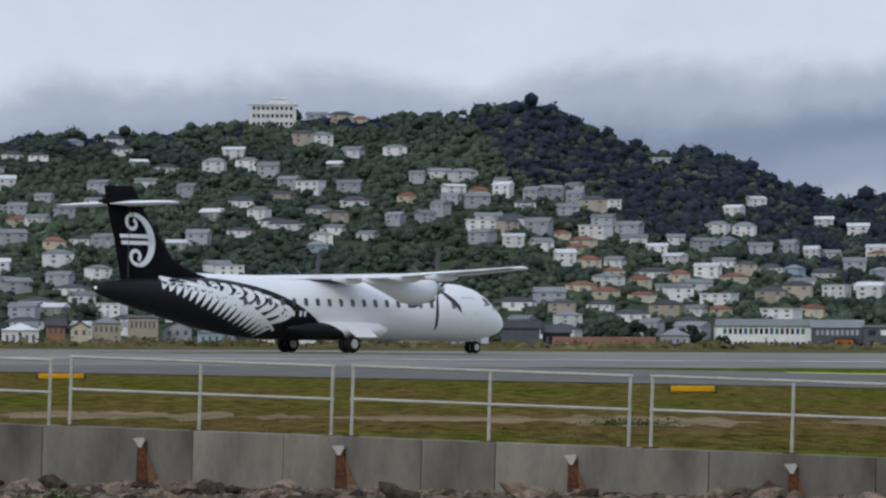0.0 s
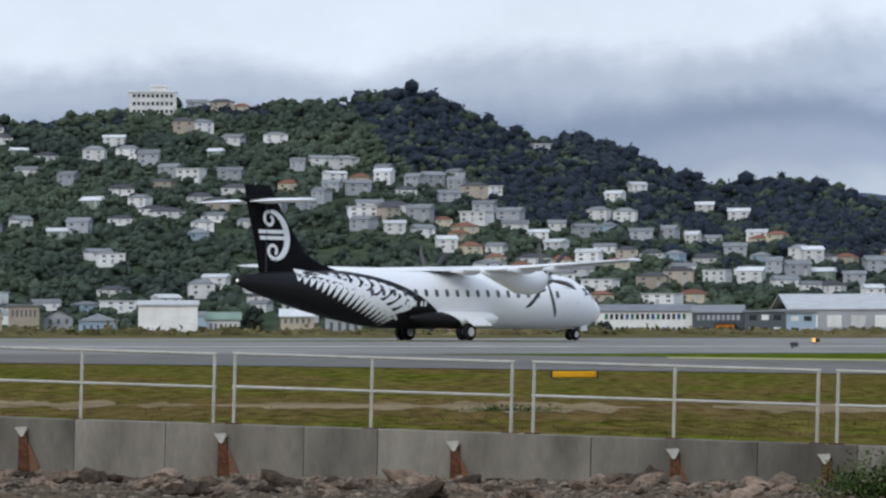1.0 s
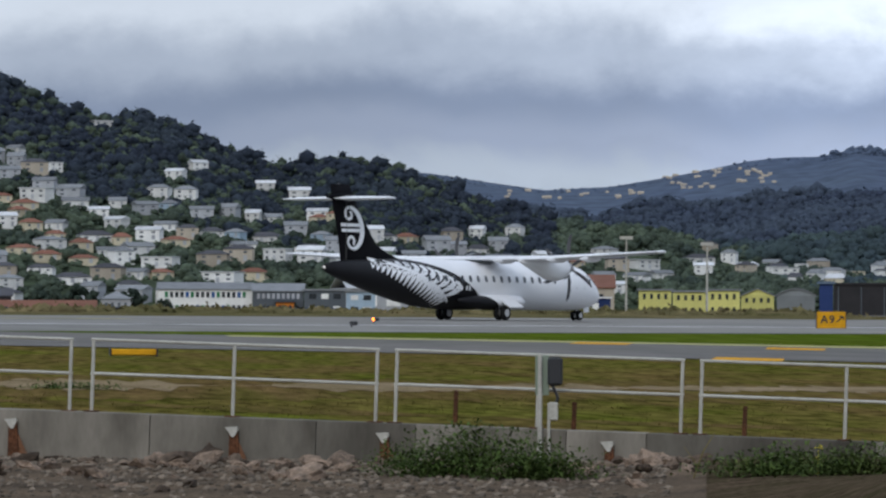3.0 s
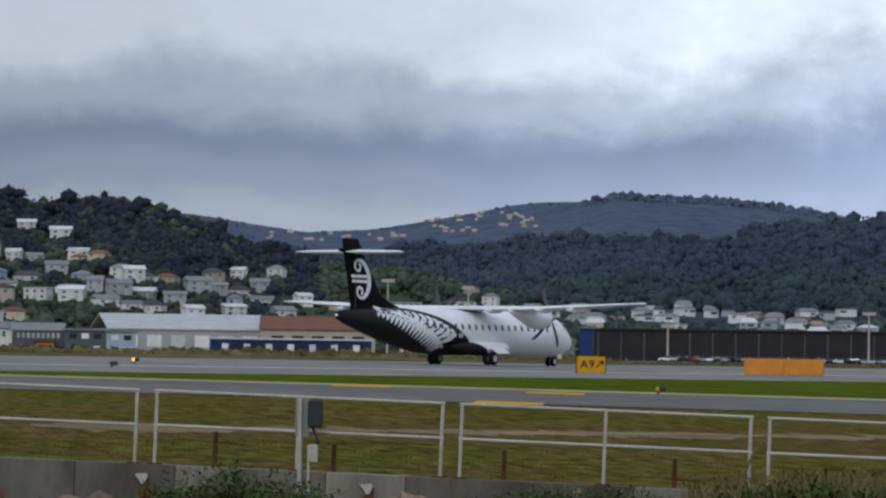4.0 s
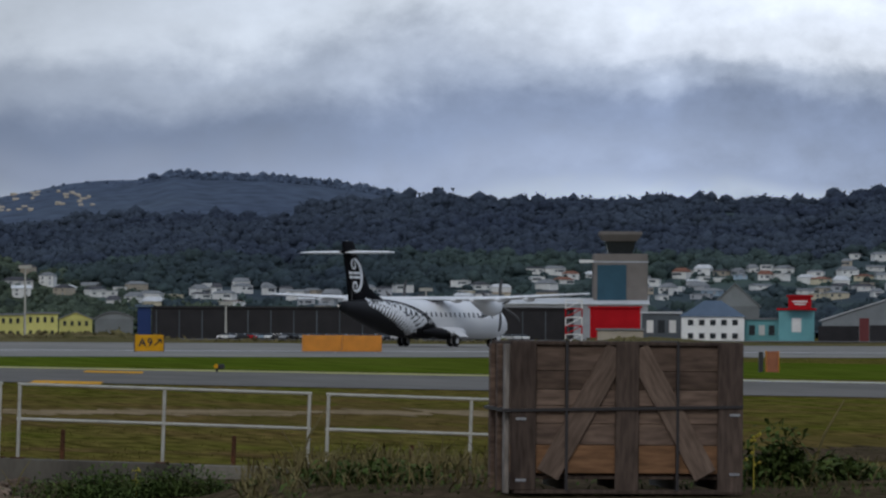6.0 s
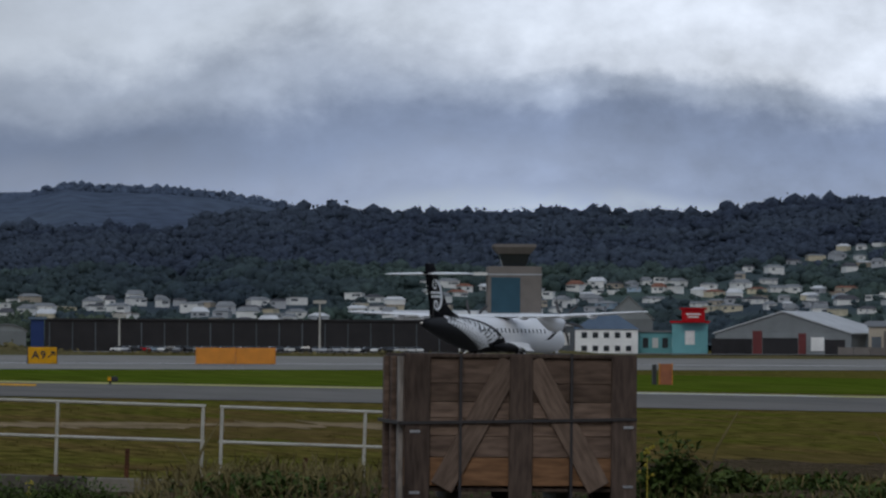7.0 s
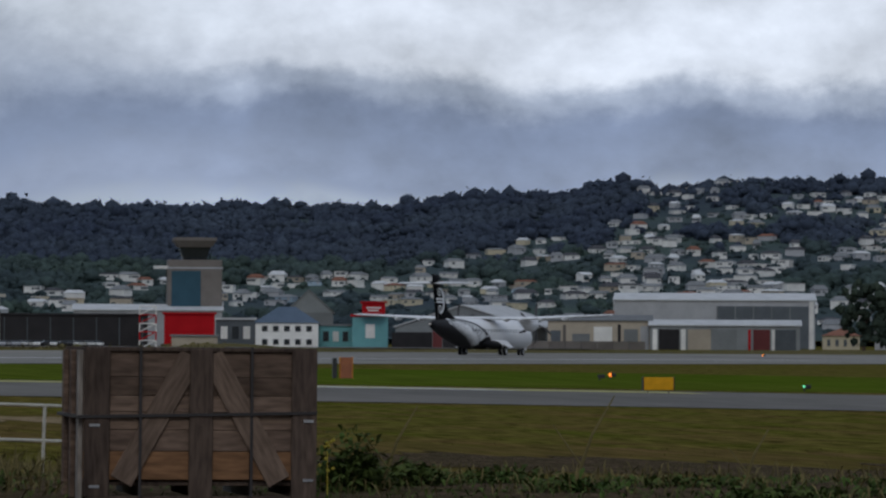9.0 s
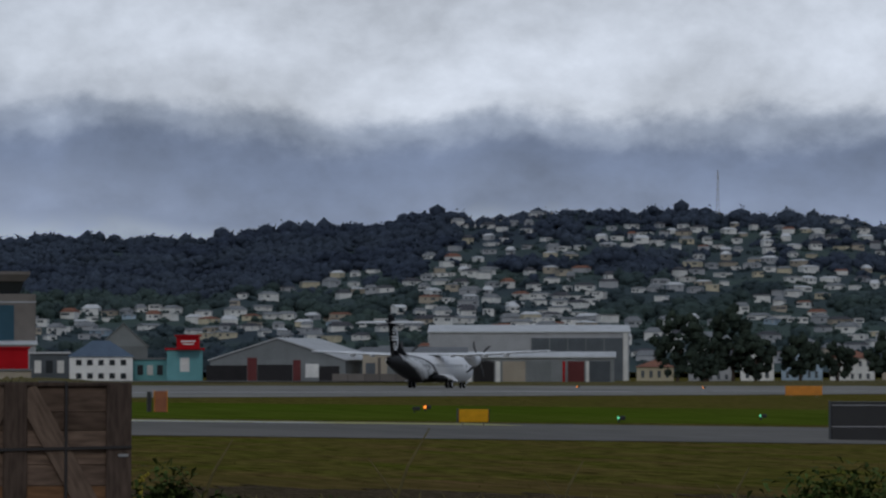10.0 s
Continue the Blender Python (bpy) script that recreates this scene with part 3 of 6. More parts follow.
streets(near_hill, ((-1.34, 2.10, 0), (-1.50, 1.77, 6), (-1.15, 1.75, 6), (-1.09, 1.42, 3), (-0.66, 1.51, 8), (-0.31, 1.39, 6), (-0.28, 1.18, 1), (-0.01, 1.32, 4), (0.29, 1.21, 4), (-0.15, 1.86, 6), (-0.39, 1.83, 6), (0.42, 1.70, 5), (0.64, 1.72, 3), (0.56, 1.47, 6), (0.91, 1.37, 6), (0.97, 1.24, 1), (1.29, 1.10, 2), (1.54, 1.25, 1), (2.10, 1.38, 0), (2.46, 1.35, 0), (2.32, 1.62, 2), (1.34, 2.28, 3), (2.62, 1.73, 2), (3.53, 1.46, 2), (3.99, 1.35, 2), (0.37, 0.94, 4), (0.70, 0.80, 4), (0.72, 0.94, 1), (1.24, 0.78, 8), (1.59, 0.75, 4), (1.97, 0.80, 2)))
streets(near_hill, ((2.32, 0.73, 4), (2.48, 0.84, 5), (2.81, 0.85, 8), (3.13, 0.84, 7), (3.53, 0.77, 8), (3.05, 1.11, 6), (3.37, 1.03, 2), (3.64, 1.04, 1), (2.67, 1.11, 6), (1.05, 0.67, 4), (0.59, 0.51, 4), (0.26, 0.61, 4), (1.08, 0.48, 4), (1.40, 0.59, 1), (1.81, 0.29, 1), (2.13, 0.29, 4), (1.70, 0.13, 8), (4.12, 0.62, 7), (4.26, 1.05, 4), (0.94, 0.21, 8), (-0.17, 0.42, 6), (0.07, 1.62, 6), (-0.80, 2.02, 1), (0.18, 1.78, 6), (1.91, 1.16, 6), (2.19, 0.94, 1), (-0.63, 0.37, 8)))
streets(near_hill, ((4.26, 1.08, 2), (4.51, 1.10, 4), (4.29, 0.82, 7), (4.13, 0.65, 8), (4.81, 0.85, 0), (4.97, 0.81, 2), (5.13, 0.80, 8), (4.78, 0.61, 6), (4.60, 0.47, 1), (5.43, 0.78, 4), (5.84, 0.67, 6), (6.08, 0.65, 6), (5.22, 0.39, 8), (3.94, 0.87, 6), (4.46, 0.66, 6), (5.54, 0.51, 6), (4.95, 0.42, 1), (6.41, 0.62, 8), (6.68, 0.68, 6)))
scatter(near_hill, 26, -9, -2.6, 0.1, 2.6, lambda a, e: not (a > -4 and 0.5 < e < 1.15))
scatter(near_hill, 10, -1.7, 0.2, 1.2, 2.0)
scatter(near_hill, 14, 0.0, 3.6, 0.3, 1.4, lambda a, e: e < 1.6 - 0.2 * max(0, a - 0.5))
scatter(near_hill, 12, 3.0, 7.5, 0.3, 0.9)
scatter(near_hill, 16, 7.2, 10.8, 0.22, 0.6)
scatter(near_hill, 30, -9, 3.5, -0.02, 0.34, rows=0.12)
scatter(mid_hill, 16, 16.5, 24, 0.40, 0.74, rows=0.13)
scatter(mid_hill, 16, 22.0, 32, 0.12, 0.6, rows=0.11)


def far_suburb(name, zones, label):
    """Rows of small far houses, too many to count: walls, roofs and windows in one mesh."""
    vs, fs, ms = [], [], []
    mats = [M[k] for k in ("w_white", "w_cream", "w_grey", "w_beige", "r_grey", "r_dark", "r_red", "r_white", "pane")]
    for (count, a0, a1, e0, e1, rows, keep) in zones:
        made = 0
        for _ in range(count * 9):
            if made >= count:
                break
            a = rng.uniform(a0, a1)
            e = round(rng.uniform(e0, e1) / rows) * rows + 0.05 * math.sin(a * 1.7) + rng.uniform(-0.025, 0.025)
            if e > along(mid_hill.ridge, a) - 0.1 or not keep(a, e) or noise.noise((a * 0.9, e * 3.2, 5.0)) < -0.12:
                continue
            u = u_for(mid_hill, a, e)
            d = mid_hill.spot(a, u)[0]
            half = math.degrees(5.0 / d)
            if any(abs(a - a2) < (half + h2) * 0.68 and abs(e - e2) < 0.045 for a2, e2, d2, h2 in placed):
                continue
            placed.append((a, e, d, half))
            made += 1
            m = Matrix.Translation(mid_hill.point(a, u) + Vector((0, 0, 1))) @ pose(0, 0, 0, 0, 0, -a + rng.uniform(-45, 45))
            w, dd, h = rng.uniform(2.0, 5.0), rng.uniform(2.0, 3.2), rng.choice((0.9, 1.3, 1.7, 2.3))
            rise, k = rng.choice((0.15, 0.7, 1.2, 1.8)), len(vs)
            pts = [(-w, -dd, -2), (w, -dd, -2), (w, dd, -2), (-w, dd, -2), (-w, -dd, h), (w, -dd, h), (w, dd, h), (-w, dd, h),
                   (-w - .4, -dd - .4, h - .1), (w + .4, -dd - .4, h - .1), (w + .4, dd + .4, h - .1), (-w - .4, dd + .4, h - .1), (-w * .7, 0, h + rise), (w * .7, 0, h + rise)]
            quads = [(0, 1, 5, 4), (1, 2, 6, 5), (2, 3, 7, 6), (3, 0, 4, 7)]
            wall_m, roof_m = rng.choices((0, 1, 2, 3), (8, 0.8, 3, 1.2))[0], rng.choices((4, 5, 6, 7), (5, 2.5, 1.0, 3))[0]
            for q in quads:
                fs.append([k + i for i in q]); ms.append(wall_m)
            for q in ((8, 9, 13, 12), (10, 11, 12, 13), (9, 10, 13), (11, 8, 12)):
                fs.append([k + i for i in q]); ms.append(roof_m)
            for x in rng.sample((-0.7, -0.35, 0.05, 0.4, 0.7), rng.choice((0, 1, 2, 3))):
                b, g = len(pts), rng.uniform(0.4, 1.0)
                pts += [(w * x - g, -dd - .05, h - 1.7), (w * x + g, -dd - .05, h - 1.7), (w * x + g, -dd - .05, h - 0.7), (w * x - g, -dd - .05, h - 0.7)]
                fs.append([k + b, k + b + 1, k + b + 2, k + b + 3]); ms.append(8)
            vs += [m @ Vector(p) for p in pts]
    me = bpy.data.meshes.new(name)
    me.from_pydata(vs, [], fs)
    for x in mats:
        me.materials.append(x)
    me.polygons.foreach_set("material_index", ms)
    tagged(new(name, me), label, "houses", kind="stuff")


far_suburb("far_suburb", [(300, 22.6, 33, 0.5, 2.2, 0.11, lambda a, e: e < 1.15 + 0.6 * (a - 22.2)), (90, 21.5, 34, 0.1, 0.7, 0.09, lambda a, e: True),
                             (30, 20, 24, 0.7, 1.4, 0.14, lambda a, e: e < 0.8 + 0.22 * (a - 20)), (50, 16.3, 22, 0.42, 0.74, 0.1, lambda a, e: True), (60, 7.4, 16, 0.26, 0.48, 0.08, lambda a, e: True)],
           "crowded pale houses climbing the distant hillside")


def range_houses():
    """Pale specks of houses on the shoulders of the far range."""
    vs, fs = [], []
    for a0, a1, e0, e1, n in ((8.9, 10.4, 1.62, 1.80, 24), (6.4, 8.6, 1.38, 1.5, 16), (9.0, 9.6, 1.5, 1.62, 9)):
        for _ in range(n):
            a, e = rng.uniform(a0, a1), rng.uniform(e0, e1)
            q = far_hill.point(a, u_for(far_hill, a, e))
            w, h, k = rng.uniform(1.2, 3.4), rng.uniform(0.6, 1.8), len(vs)
            vs += [q + Vector(c) for c in ((-w, -3, -3), (w, -3, -3), (w, 3, -3), (-w, 3, -3), (-w, -3, h), (w, -3, h), (w, 3, h), (-w, 3, h), (-w, 0, h + 1.2), (w, 0, h + 1.2))]
            fs += [[k + i for i in f] for f in ((0, 1, 5, 4), (1, 2, 6, 9, 5), (2, 3, 7, 6), (3, 0, 4, 8, 7), (4, 5, 9, 8), (6, 7, 8, 9))]
    mesh_of("range_suburb", vs, fs, M["w_beige"], "pale far-off houses on the distant range", "houses", "stuff")


range_houses()

# ---- trees and bush, as rounded clumps of foliage ----


def blob(rough, seed):
    bm = bmesh.new()
    bmesh.ops.create_icosphere(bm, subdivisions=1, radius=1)
    for v in bm.verts:
        v.co *= 1 + rough * noise.noise(v.co * 2.3 + Vector((seed * 7.1, 0, 0)))
    bm.verts.index_update()
    return np.array([v.co[:] for v in bm.verts]), np.array([[v.index for v in f.verts] for f in bm.faces])


BLOBS = [blob(0.55, i) for i in range(5)]
tree_rng = np.random.default_rng(5)


def clumps(name, spots, mat, label, category, cores=5, sprays=25):
    """spots: place, radius, height. Each tree is a few overlapping clumps under loose sprays of leaves."""
    vs, fs, n = [], [], 0
    for p, r, h in spots:
        p = np.array(p)
        for k in range(cores):
            bv, bf = BLOBS[rng.randrange(5)]
            s = r * rng.uniform(0.34, 0.6)
            off = np.array([rng.uniform(-0.6, 0.6) * r, rng.uniform(-0.6, 0.6) * r, h * (0.1 + 0.155 * k * rng.uniform(0.5, 1.1))])
            vs.append(bv * np.array([s, s, s * rng.uniform(0.55, 0.95)]) + off + p)
            fs.append(bf + n)
            n += len(bv)
            m = sprays // cores
            way = tree_rng.normal(size=(m, 3))
            way /= np.linalg.norm(way, axis=1)[:, None]
            way[:, 1] = -np.abs(way[:, 1])
            mid = way * s * tree_rng.uniform(0.85, 1.06, (m, 1)) * np.array([1, 1, 0.85]) + off + p
            tri = mid[:, None, :] + tree_rng.normal(size=(m, 3, 3)) * r * 0.11
            vs.append(tri.reshape(-1, 3))
            fs.append(np.arange(3 * m).reshape(-1, 3) + n)
            n += 3 * m
    return mesh_of(name, np.concatenate(vs).tolist(), np.concatenate(fs).tolist(), mat, label, category, "stuff", True)


def gardens(hill, a0, a1, per, size):
    """Shrubs and small trees round the houses, hiding part of their walls."""
    out = []
    for a2, e2, d2, h2 in list(placed):
        if a0 < a2 < a1:
            for _ in range(per):
                a = a2 + rng.choice((-1, 1)) * h2 * rng.uniform(0.35, 1.5)
                e = e2 - rng.uniform(0.0, 0.05)
                if e > 0:
                    r = size * rng.uniform(0.6, 1.2)
                    out.append((hill.point(a, u_for(hill, a, e)) - Vector((0, 0, r * 0.3)), r, r * 1.2))
    return out


def wood(hill, n, a0, a1, size, bare=lambda a, u: 0.0, houses=True):
    spots = []
    for _ in range(n):
        a, u = rng.uniform(a0, a1), rng.random() ** 0.8
        if rng.random() < bare(a, u):
            continue
        d, e = hill.spot(a, u)
        r = size * rng.uniform(0.6, 1.35) * (1.25 if u > 0.97 else 1)
        top = e + math.degrees(r * 1.25 / d)
        w = math.degrees(r / d)
        if houses and any(abs(a - a2) < h2 * 0.8 + w * 0.7 and d < d2 + 6 and e - 0.02 < e2 + 0.16 and top > e2 + 0.085 for a2, e2, d2, h2 in placed):
            continue
        spots.append((hill.point(a, u), r, r * (1.15 if hill is near_hill else 0.8)))
    return spots


def crest(hill, a0, a1, step, size):
    spots, a = [], a0
    while a < a1:
        for u in (0.965, 0.985, 1.0):
            r = size * rng.uniform(0.6, 1.25)
            spots.append((hill.point(a + rng.uniform(-step, step), u) - Vector((0, 0, r * 0.45)), r * 1.25, r * 1.15))
        a += step
    return spots


clumps("hillside_trees", wood(near_hill, 8600, -9.5, 12.5, 4.0, lambda a, u: 0.45 if -2.8 < a < -0.6 and u < 0.42 else 0.0) + gardens(near_hill, -9, 11, 4, 2.7), M["leaf"], "dense dark green trees and shrubs between houses", "trees")
clumps("hilltop_pines", crest(near_hill, -9.5, 8, 0.11, 4.4) + wood(near_hill, 3000, -1.4, 7.4, 5.2, lambda a, u: 0.0 if u > 0.56 - 0.04 * a + 0.4 * max(0, -0.3 - a) else 1.0), M["pine"], "dark crowns of pines along the hilltop", "trees")
# pines coloured bluer than needles are, to carry the haze
M["dark_pine"] = material("hazed_ridge_pine", (0.040, 0.052, 0.080), 0.95, second=(0.060, 0.077, 0.102), scale=0.01, fine_scale=0.5, fine_amount=0.25, island=0.15, bump=1.0)
canopy = wood(mid_hill, 8500, 5, 31, 7.0)
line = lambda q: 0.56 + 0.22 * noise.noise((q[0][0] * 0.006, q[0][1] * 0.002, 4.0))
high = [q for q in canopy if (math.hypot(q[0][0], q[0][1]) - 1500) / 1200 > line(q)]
clumps("ridge_pines", crest(mid_hill, 5, 31, 0.12, 6.0) + high, M["dark_pine"], "dark pines along the ridge, haze painted in as blue", "trees")
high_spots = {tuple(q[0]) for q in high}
clumps("ridge_forest", [q for q in canopy if tuple(q[0]) not in high_spots] + gardens(mid_hill, 14, 32, 2, 2.8), M["forest"], "green bush covering the lower ridge, tinted with haze", "trees")
# crowns share the range's haze-painted colour
clumps("distant_trees", [(q - Vector((0, 6, 1.5)), r, h) for q, r, h in crest(far_hill, 11.1, 14.6, 0.06, 6.0) + crest(far_hill, 5, 11.1, 0.1, 3)], M["far_hill"], "distant tree crowns on the far range, tinted with haze", "trees")

bank_spots = []
for _ in range(900):
    a = rng.uniform(-9.5, 18)
    r = rng.uniform(0.5, 1.3)
    bank_spots.append((berm_point(a, rng.choice((1, 2, 3))) - Vector((0, 0, r * 0.6)), r * 1.6, r * 0.6))
clumps("bank_scrub", bank_spots, M["berm"], "dry brown scrub on the low bank", "scrub", 3, 18)

# ---- the aircraft: high-wing twin turboprop, nose towards +x, ground at z 0 ----
RINGS = [(0.0, 1.42, 0.04, 0.04), (0.12, 1.44, 0.28, 0.26), (0.45, 1.51, 0.56, 0.54), (1.0, 1.64, 0.83, 0.82), (1.7, 1.80, 1.06, 1.10), (2.4, 1.92, 1.23, 1.28), (3.3, 2.0, 1.37, 1.40), (4.6, 2.03, 1.435, 1.435),
         (9.0, 2.03, 1.435, 1.435), (13.0, 2.03, 1.435, 1.435), (16.5, 2.03, 1.435, 1.435), (18.5, 2.10, 1.38, 1.36), (20.5, 2.25, 1.22, 1.20), (22.5, 2.44, 0.98, 0.99), (24.5, 2.64, 0.66, 0.72), (26.2, 2.80, 0.34, 0.44), (27.05, 2.86, 0.12, 0.2)]


def hull(a):
    for p, q in zip(RINGS, RINGS[1:]):
        if a <= q[0]:
            t = (a - p[0]) / (q[0] - p[0])
            return [p[i] + (q[i] - p[i]) * t for i in (1, 2, 3)]
    return RINGS[-1][1:]


def on_hull(a, z, side, lift=0.012):
    zc, ry, rz = hull(a)
    k = max(-0.98, min(0.98, (z - zc) / rz))
    return (-a, side * (ry * math.sqrt(1 - k * k) + lift), z)


def ring_at(a, zc, ry, rz, n=28):
    return [(-a, ry * math.cos(2 * math.pi * i / n), zc + rz * math.sin(2 * math.pi * i / n)) for i in range(n)]


def livery():
    """White ahead, black behind a curved line that climbs aft."""
    m = M["white"].copy()
    m.name = "fuselage_livery"
    n, l = m.node_tree.nodes, m.node_tree.links
    b = n["Principled BSDF"]
    white_socket = b.inputs["Base Color"].links[0].from_socket
    tc, sp = n.new("ShaderNodeTexCoord"), n.new("ShaderNodeSeparateXYZ")
    l.new(tc.outputs["Object"], sp.inputs[0])

    def do(op, a, c=0.0):
        x = n.new("ShaderNodeMath")
        x.operation = op
        for i, v in enumerate((a, c)):
            if isinstance(v, float):
                x.inputs[i].default_value = v
            else:
                l.new(v, x.inputs[i])
        return x.outputs[0]

    dz = do("SUBTRACT", sp.outputs[2], 0.63)
    above = do("MAXIMUM", dz, 0.0)
    edge = do("ADD", do("ADD", do("MULTIPLY", dz, 1.3), do("MULTIPLY", do("POWER", above, 2.0), 0.20)), do("ADD", do("MULTIPLY", do("POWER", above, 8.0), 0.0005), 12.9))
    mask = do("GREATER_THAN", do("MULTIPLY", sp.outputs[0], -1.0), edge)
    mix = n.new("ShaderNodeMix")
    mix.data_type = "RGBA"
    l.new(mask, mix.inputs[0])
    l.new(white_socket, mix.inputs[6])
    mix.inputs[7].default_value = (0.008, 0.008, 0.010, 1)
    b.inputs["Roughness"].default_value, b.inputs["Specular IOR Level"].default_value = 0.5, 0.2
    l.new(mix.outputs[2], b.inputs["Base Color"])
    return m


def foil(chord, x_le, z, thick, y):
    """One wing section at span y: front at x = -x_le."""
    prof = [(0, 0), (0.03, 0.5), (0.12, 0.85), (0.3, 1.0), (0.6, 0.7), (1, 0.06), (1, -0.06), (0.6, -0.35), (0.3, -0.5), (0.12, -0.45), (0.03, -0.3)]
    return [(-(x_le + chord * u), y, z + thick * v * 0.5) for u, v in prof]


def ribbon(points, width, thick_at=None):
    """A flat strip along points (tuples of a, z), as left and right edges."""
    out = []
    for i, (a, z) in enumerate(points):
        p, q = points[max(0, i - 1)], points[min(len(points) - 1, i + 1)]
        d = Vector((q[0] - p[0], q[1] - p[1])).normalized()
        w = width * (thick_at(i / (len(points) - 1)) if thick_at else 1) / 2
        out.append(((a - d.y * w, z + d.x * w), (a + d.y * w, z - d.x * w)))
    return out


def decal(bm, pairs, place):
    made = [(bm.verts.new(place(*l)), bm.verts.new(place(*r))) for l, r in pairs]
    for (a, b), (c, d) in zip(made, made[1:]):
        bm.faces.new((a, b, d, c))


plane = empty("airliner", Matrix.Identity(4), "white and black twin-turboprop airliner with a white fern tail marking", "aircraft")
LIVERY = livery()
fus = part("fuselage", loft([ring_at(*r) for r in RINGS]), LIVERY, plane, "white fuselage turning black towards the tail", True)

# fern: a midrib with short barbs below it and long arched fronds above
def rib(t):
    return 23.4 - 6.6 * t - 0.4 * math.sin(math.pi * t), 3.36 - 0.35 * t - 2.0 * t ** 1.6


for side in (-1, 1):
    bm = bmesh.new()
    place = lambda a, z, s=side: on_hull(a, z, s)
    decal(bm, ribbon([rib(i / 20) for i in range(21)], 0.22, lambda t: 1.2 - 0.7 * t), place)
    for i in range(18):
        t = 0.03 + 0.053 * i
        a, z = rib(t)
        n = 0.45 + 0.85 * math.sin(math.pi * min(1, t * 0.85 + 0.08))
        pts = [(a + n * 0.62 * k / 5, z - n * 0.66 * (k / 5) ** 1.25) for k in range(6)]
        decal(bm, ribbon(pts, 0.34, lambda u: 1.15 * (1 - u) ** 0.55 + 0.04), place)
    for i in range(9):
        t = 0.26 + 0.08 * i
        a, z = rib(t)
        top = 3.22 - 0.028 * i * i * 0.55
        n = top - z
        pts = [(a - (0.45 + 0.12 * i) * math.sin(math.pi * 0.75 * k / 9) + 0.3 * k / 9, z + n * (k / 9)) for k in range(10)]
        decal(bm, ribbon(pts, 0.34, lambda u: 0.2 + 0.95 * math.sin(math.pi * min(1, 0.06 + u * 0.9))), place)
    part("fern_marking", bm, M["white"], plane, "white painted fern leaf")
    for i in range(19):
        a = 4.9 + 0.78 * i
        if 5.2 < a < 5.9:
            continue
        bm = bmesh.new()
        decal(bm, [((a - 0.07, 2.19), (a + 0.07, 2.19)), ((a - 0.13, 2.26), (a + 0.13, 2.26)), ((a - 0.13, 2.49), (a + 0.13, 2.49)), ((a - 0.07, 2.56), (a + 0.07, 2.56))], lambda p, q, s=side: on_hull(p, q, s, 0.02))
        part("cabin_window", bm, M["cabin_glass_sky"], plane)
    for k in range(6):
        bm = bmesh.new()
        a = 15.05 + 0.28 * k + (0.2 if k > 1 else 0)
        decal(bm, [((a, 1.70), (a + 0.17, 1.70)), ((a, 1.96), (a + 0.17, 1.96))], lambda p, q, s=side: on_hull(p, q, s, 0.02))
        part("marking_bar", bm, M["white"], plane)
    bm = bmesh.new()
    decal(bm, [((1.75, 2.40), (2.45, 2.34)), ((1.98, 2.70), (2.42, 2.78))], lambda p, q, s=side: on_hull(p, q, s, 0.02))
    part("cockpit_side_window", bm, M["glass"], plane)
    bm = bmesh.new()
    decal(bm, [((1.12, 2.06), (1.66, 2.26)), ((1.45, 2.42), (1.92, 2.72))], lambda p, q, s=side: on_hull(p, q, s, 0.02))
    part("windscreen", bm, M["glass"], plane)
    bm = bmesh.new()
    for a0, a1, z0, z1 in ((3.2, 3.24, 1.18, 2.73), (4.15, 4.19, 1.18, 2.73), (3.2, 4.19, 2.71, 2.75)):
        decal(bm, [((a0, z0), (a1, z0)), ((a0, (z0 + z1) / 2), (a1, (z0 + z1) / 2)), ((a0, z1), (a1, z1))], lambda p, q, s=side: on_hull(p, q, s, 0.014))
    part("door_seam", bm, M["metal"], plane)
    # main wing, nacelle, propeller, undercarriage on this side
    secs = [foil(2.57, 11.2, 3.52, 0.46, 0), foil(2.57, 11.2, 3.52, 0.46, side * 5.0), foil(2.1, 11.75, 3.72, 0.34, side * 9.4), foil(1.55, 12.3, 3.90, 0.22, side * 13.05), foil(1.1, 12.6, 3.92, 0.10, side * 13.25)]
    wing = part("wing", loft(secs), M["white"], plane, "long straight white wing", True)
    part("aileron_seam", loft([[(-13.35, side * 9.5, 3.74 + k), (-13.39, side * 9.5, 3.74 + k), (-13.39, side * 13.1, 3.91 + k), (-13.35, side * 13.1, 3.91 + k)] for k in (-0.1, 0.07)]), M["metal"], wing)
    for y in (2.6, 6.3, 8.6):
        part("flap_fairing", loft([ring_at(a, 3.40 + 0.012 * y, r * 0.6, r, 10) for a, r in ((12.3, 0.05), (12.8, 0.17), (13.6, 0.2), (14.5, 0.03))]), M["white"], wing, smooth=True).location = (0, side * y, 0)
    nac = part("engine_nacelle", loft([[(x, y + side * 4.05, z) for x, y, z in ring_at(a, zc, ry, rz, 20)] for a, zc, ry, rz in
               ((9.15, 3.07, 0.34, 0.40), (9.45, 3.02, 0.48, 0.60), (10.2, 2.98, 0.54, 0.70), (11.2, 3.02, 0.54, 0.66), (12.3, 3.2, 0.44, 0.42), (13.2, 3.34, 0.28, 0.24), (13.9, 3.42, 0.08, 0.08))]), M["white"], plane, "white engine nacelle", True)
    part("air_intake", loft([[(x, y + side * 4.05, z) for x, y, z in ring_at(a, 2.57, ry, rz, 14)] for a, ry, rz in ((9.22, 0.24, 0.13), (9.6, 0.3, 0.18), (10.6, 0.2, 0.12))]), M["deice"], nac, "dark engine intake", True)
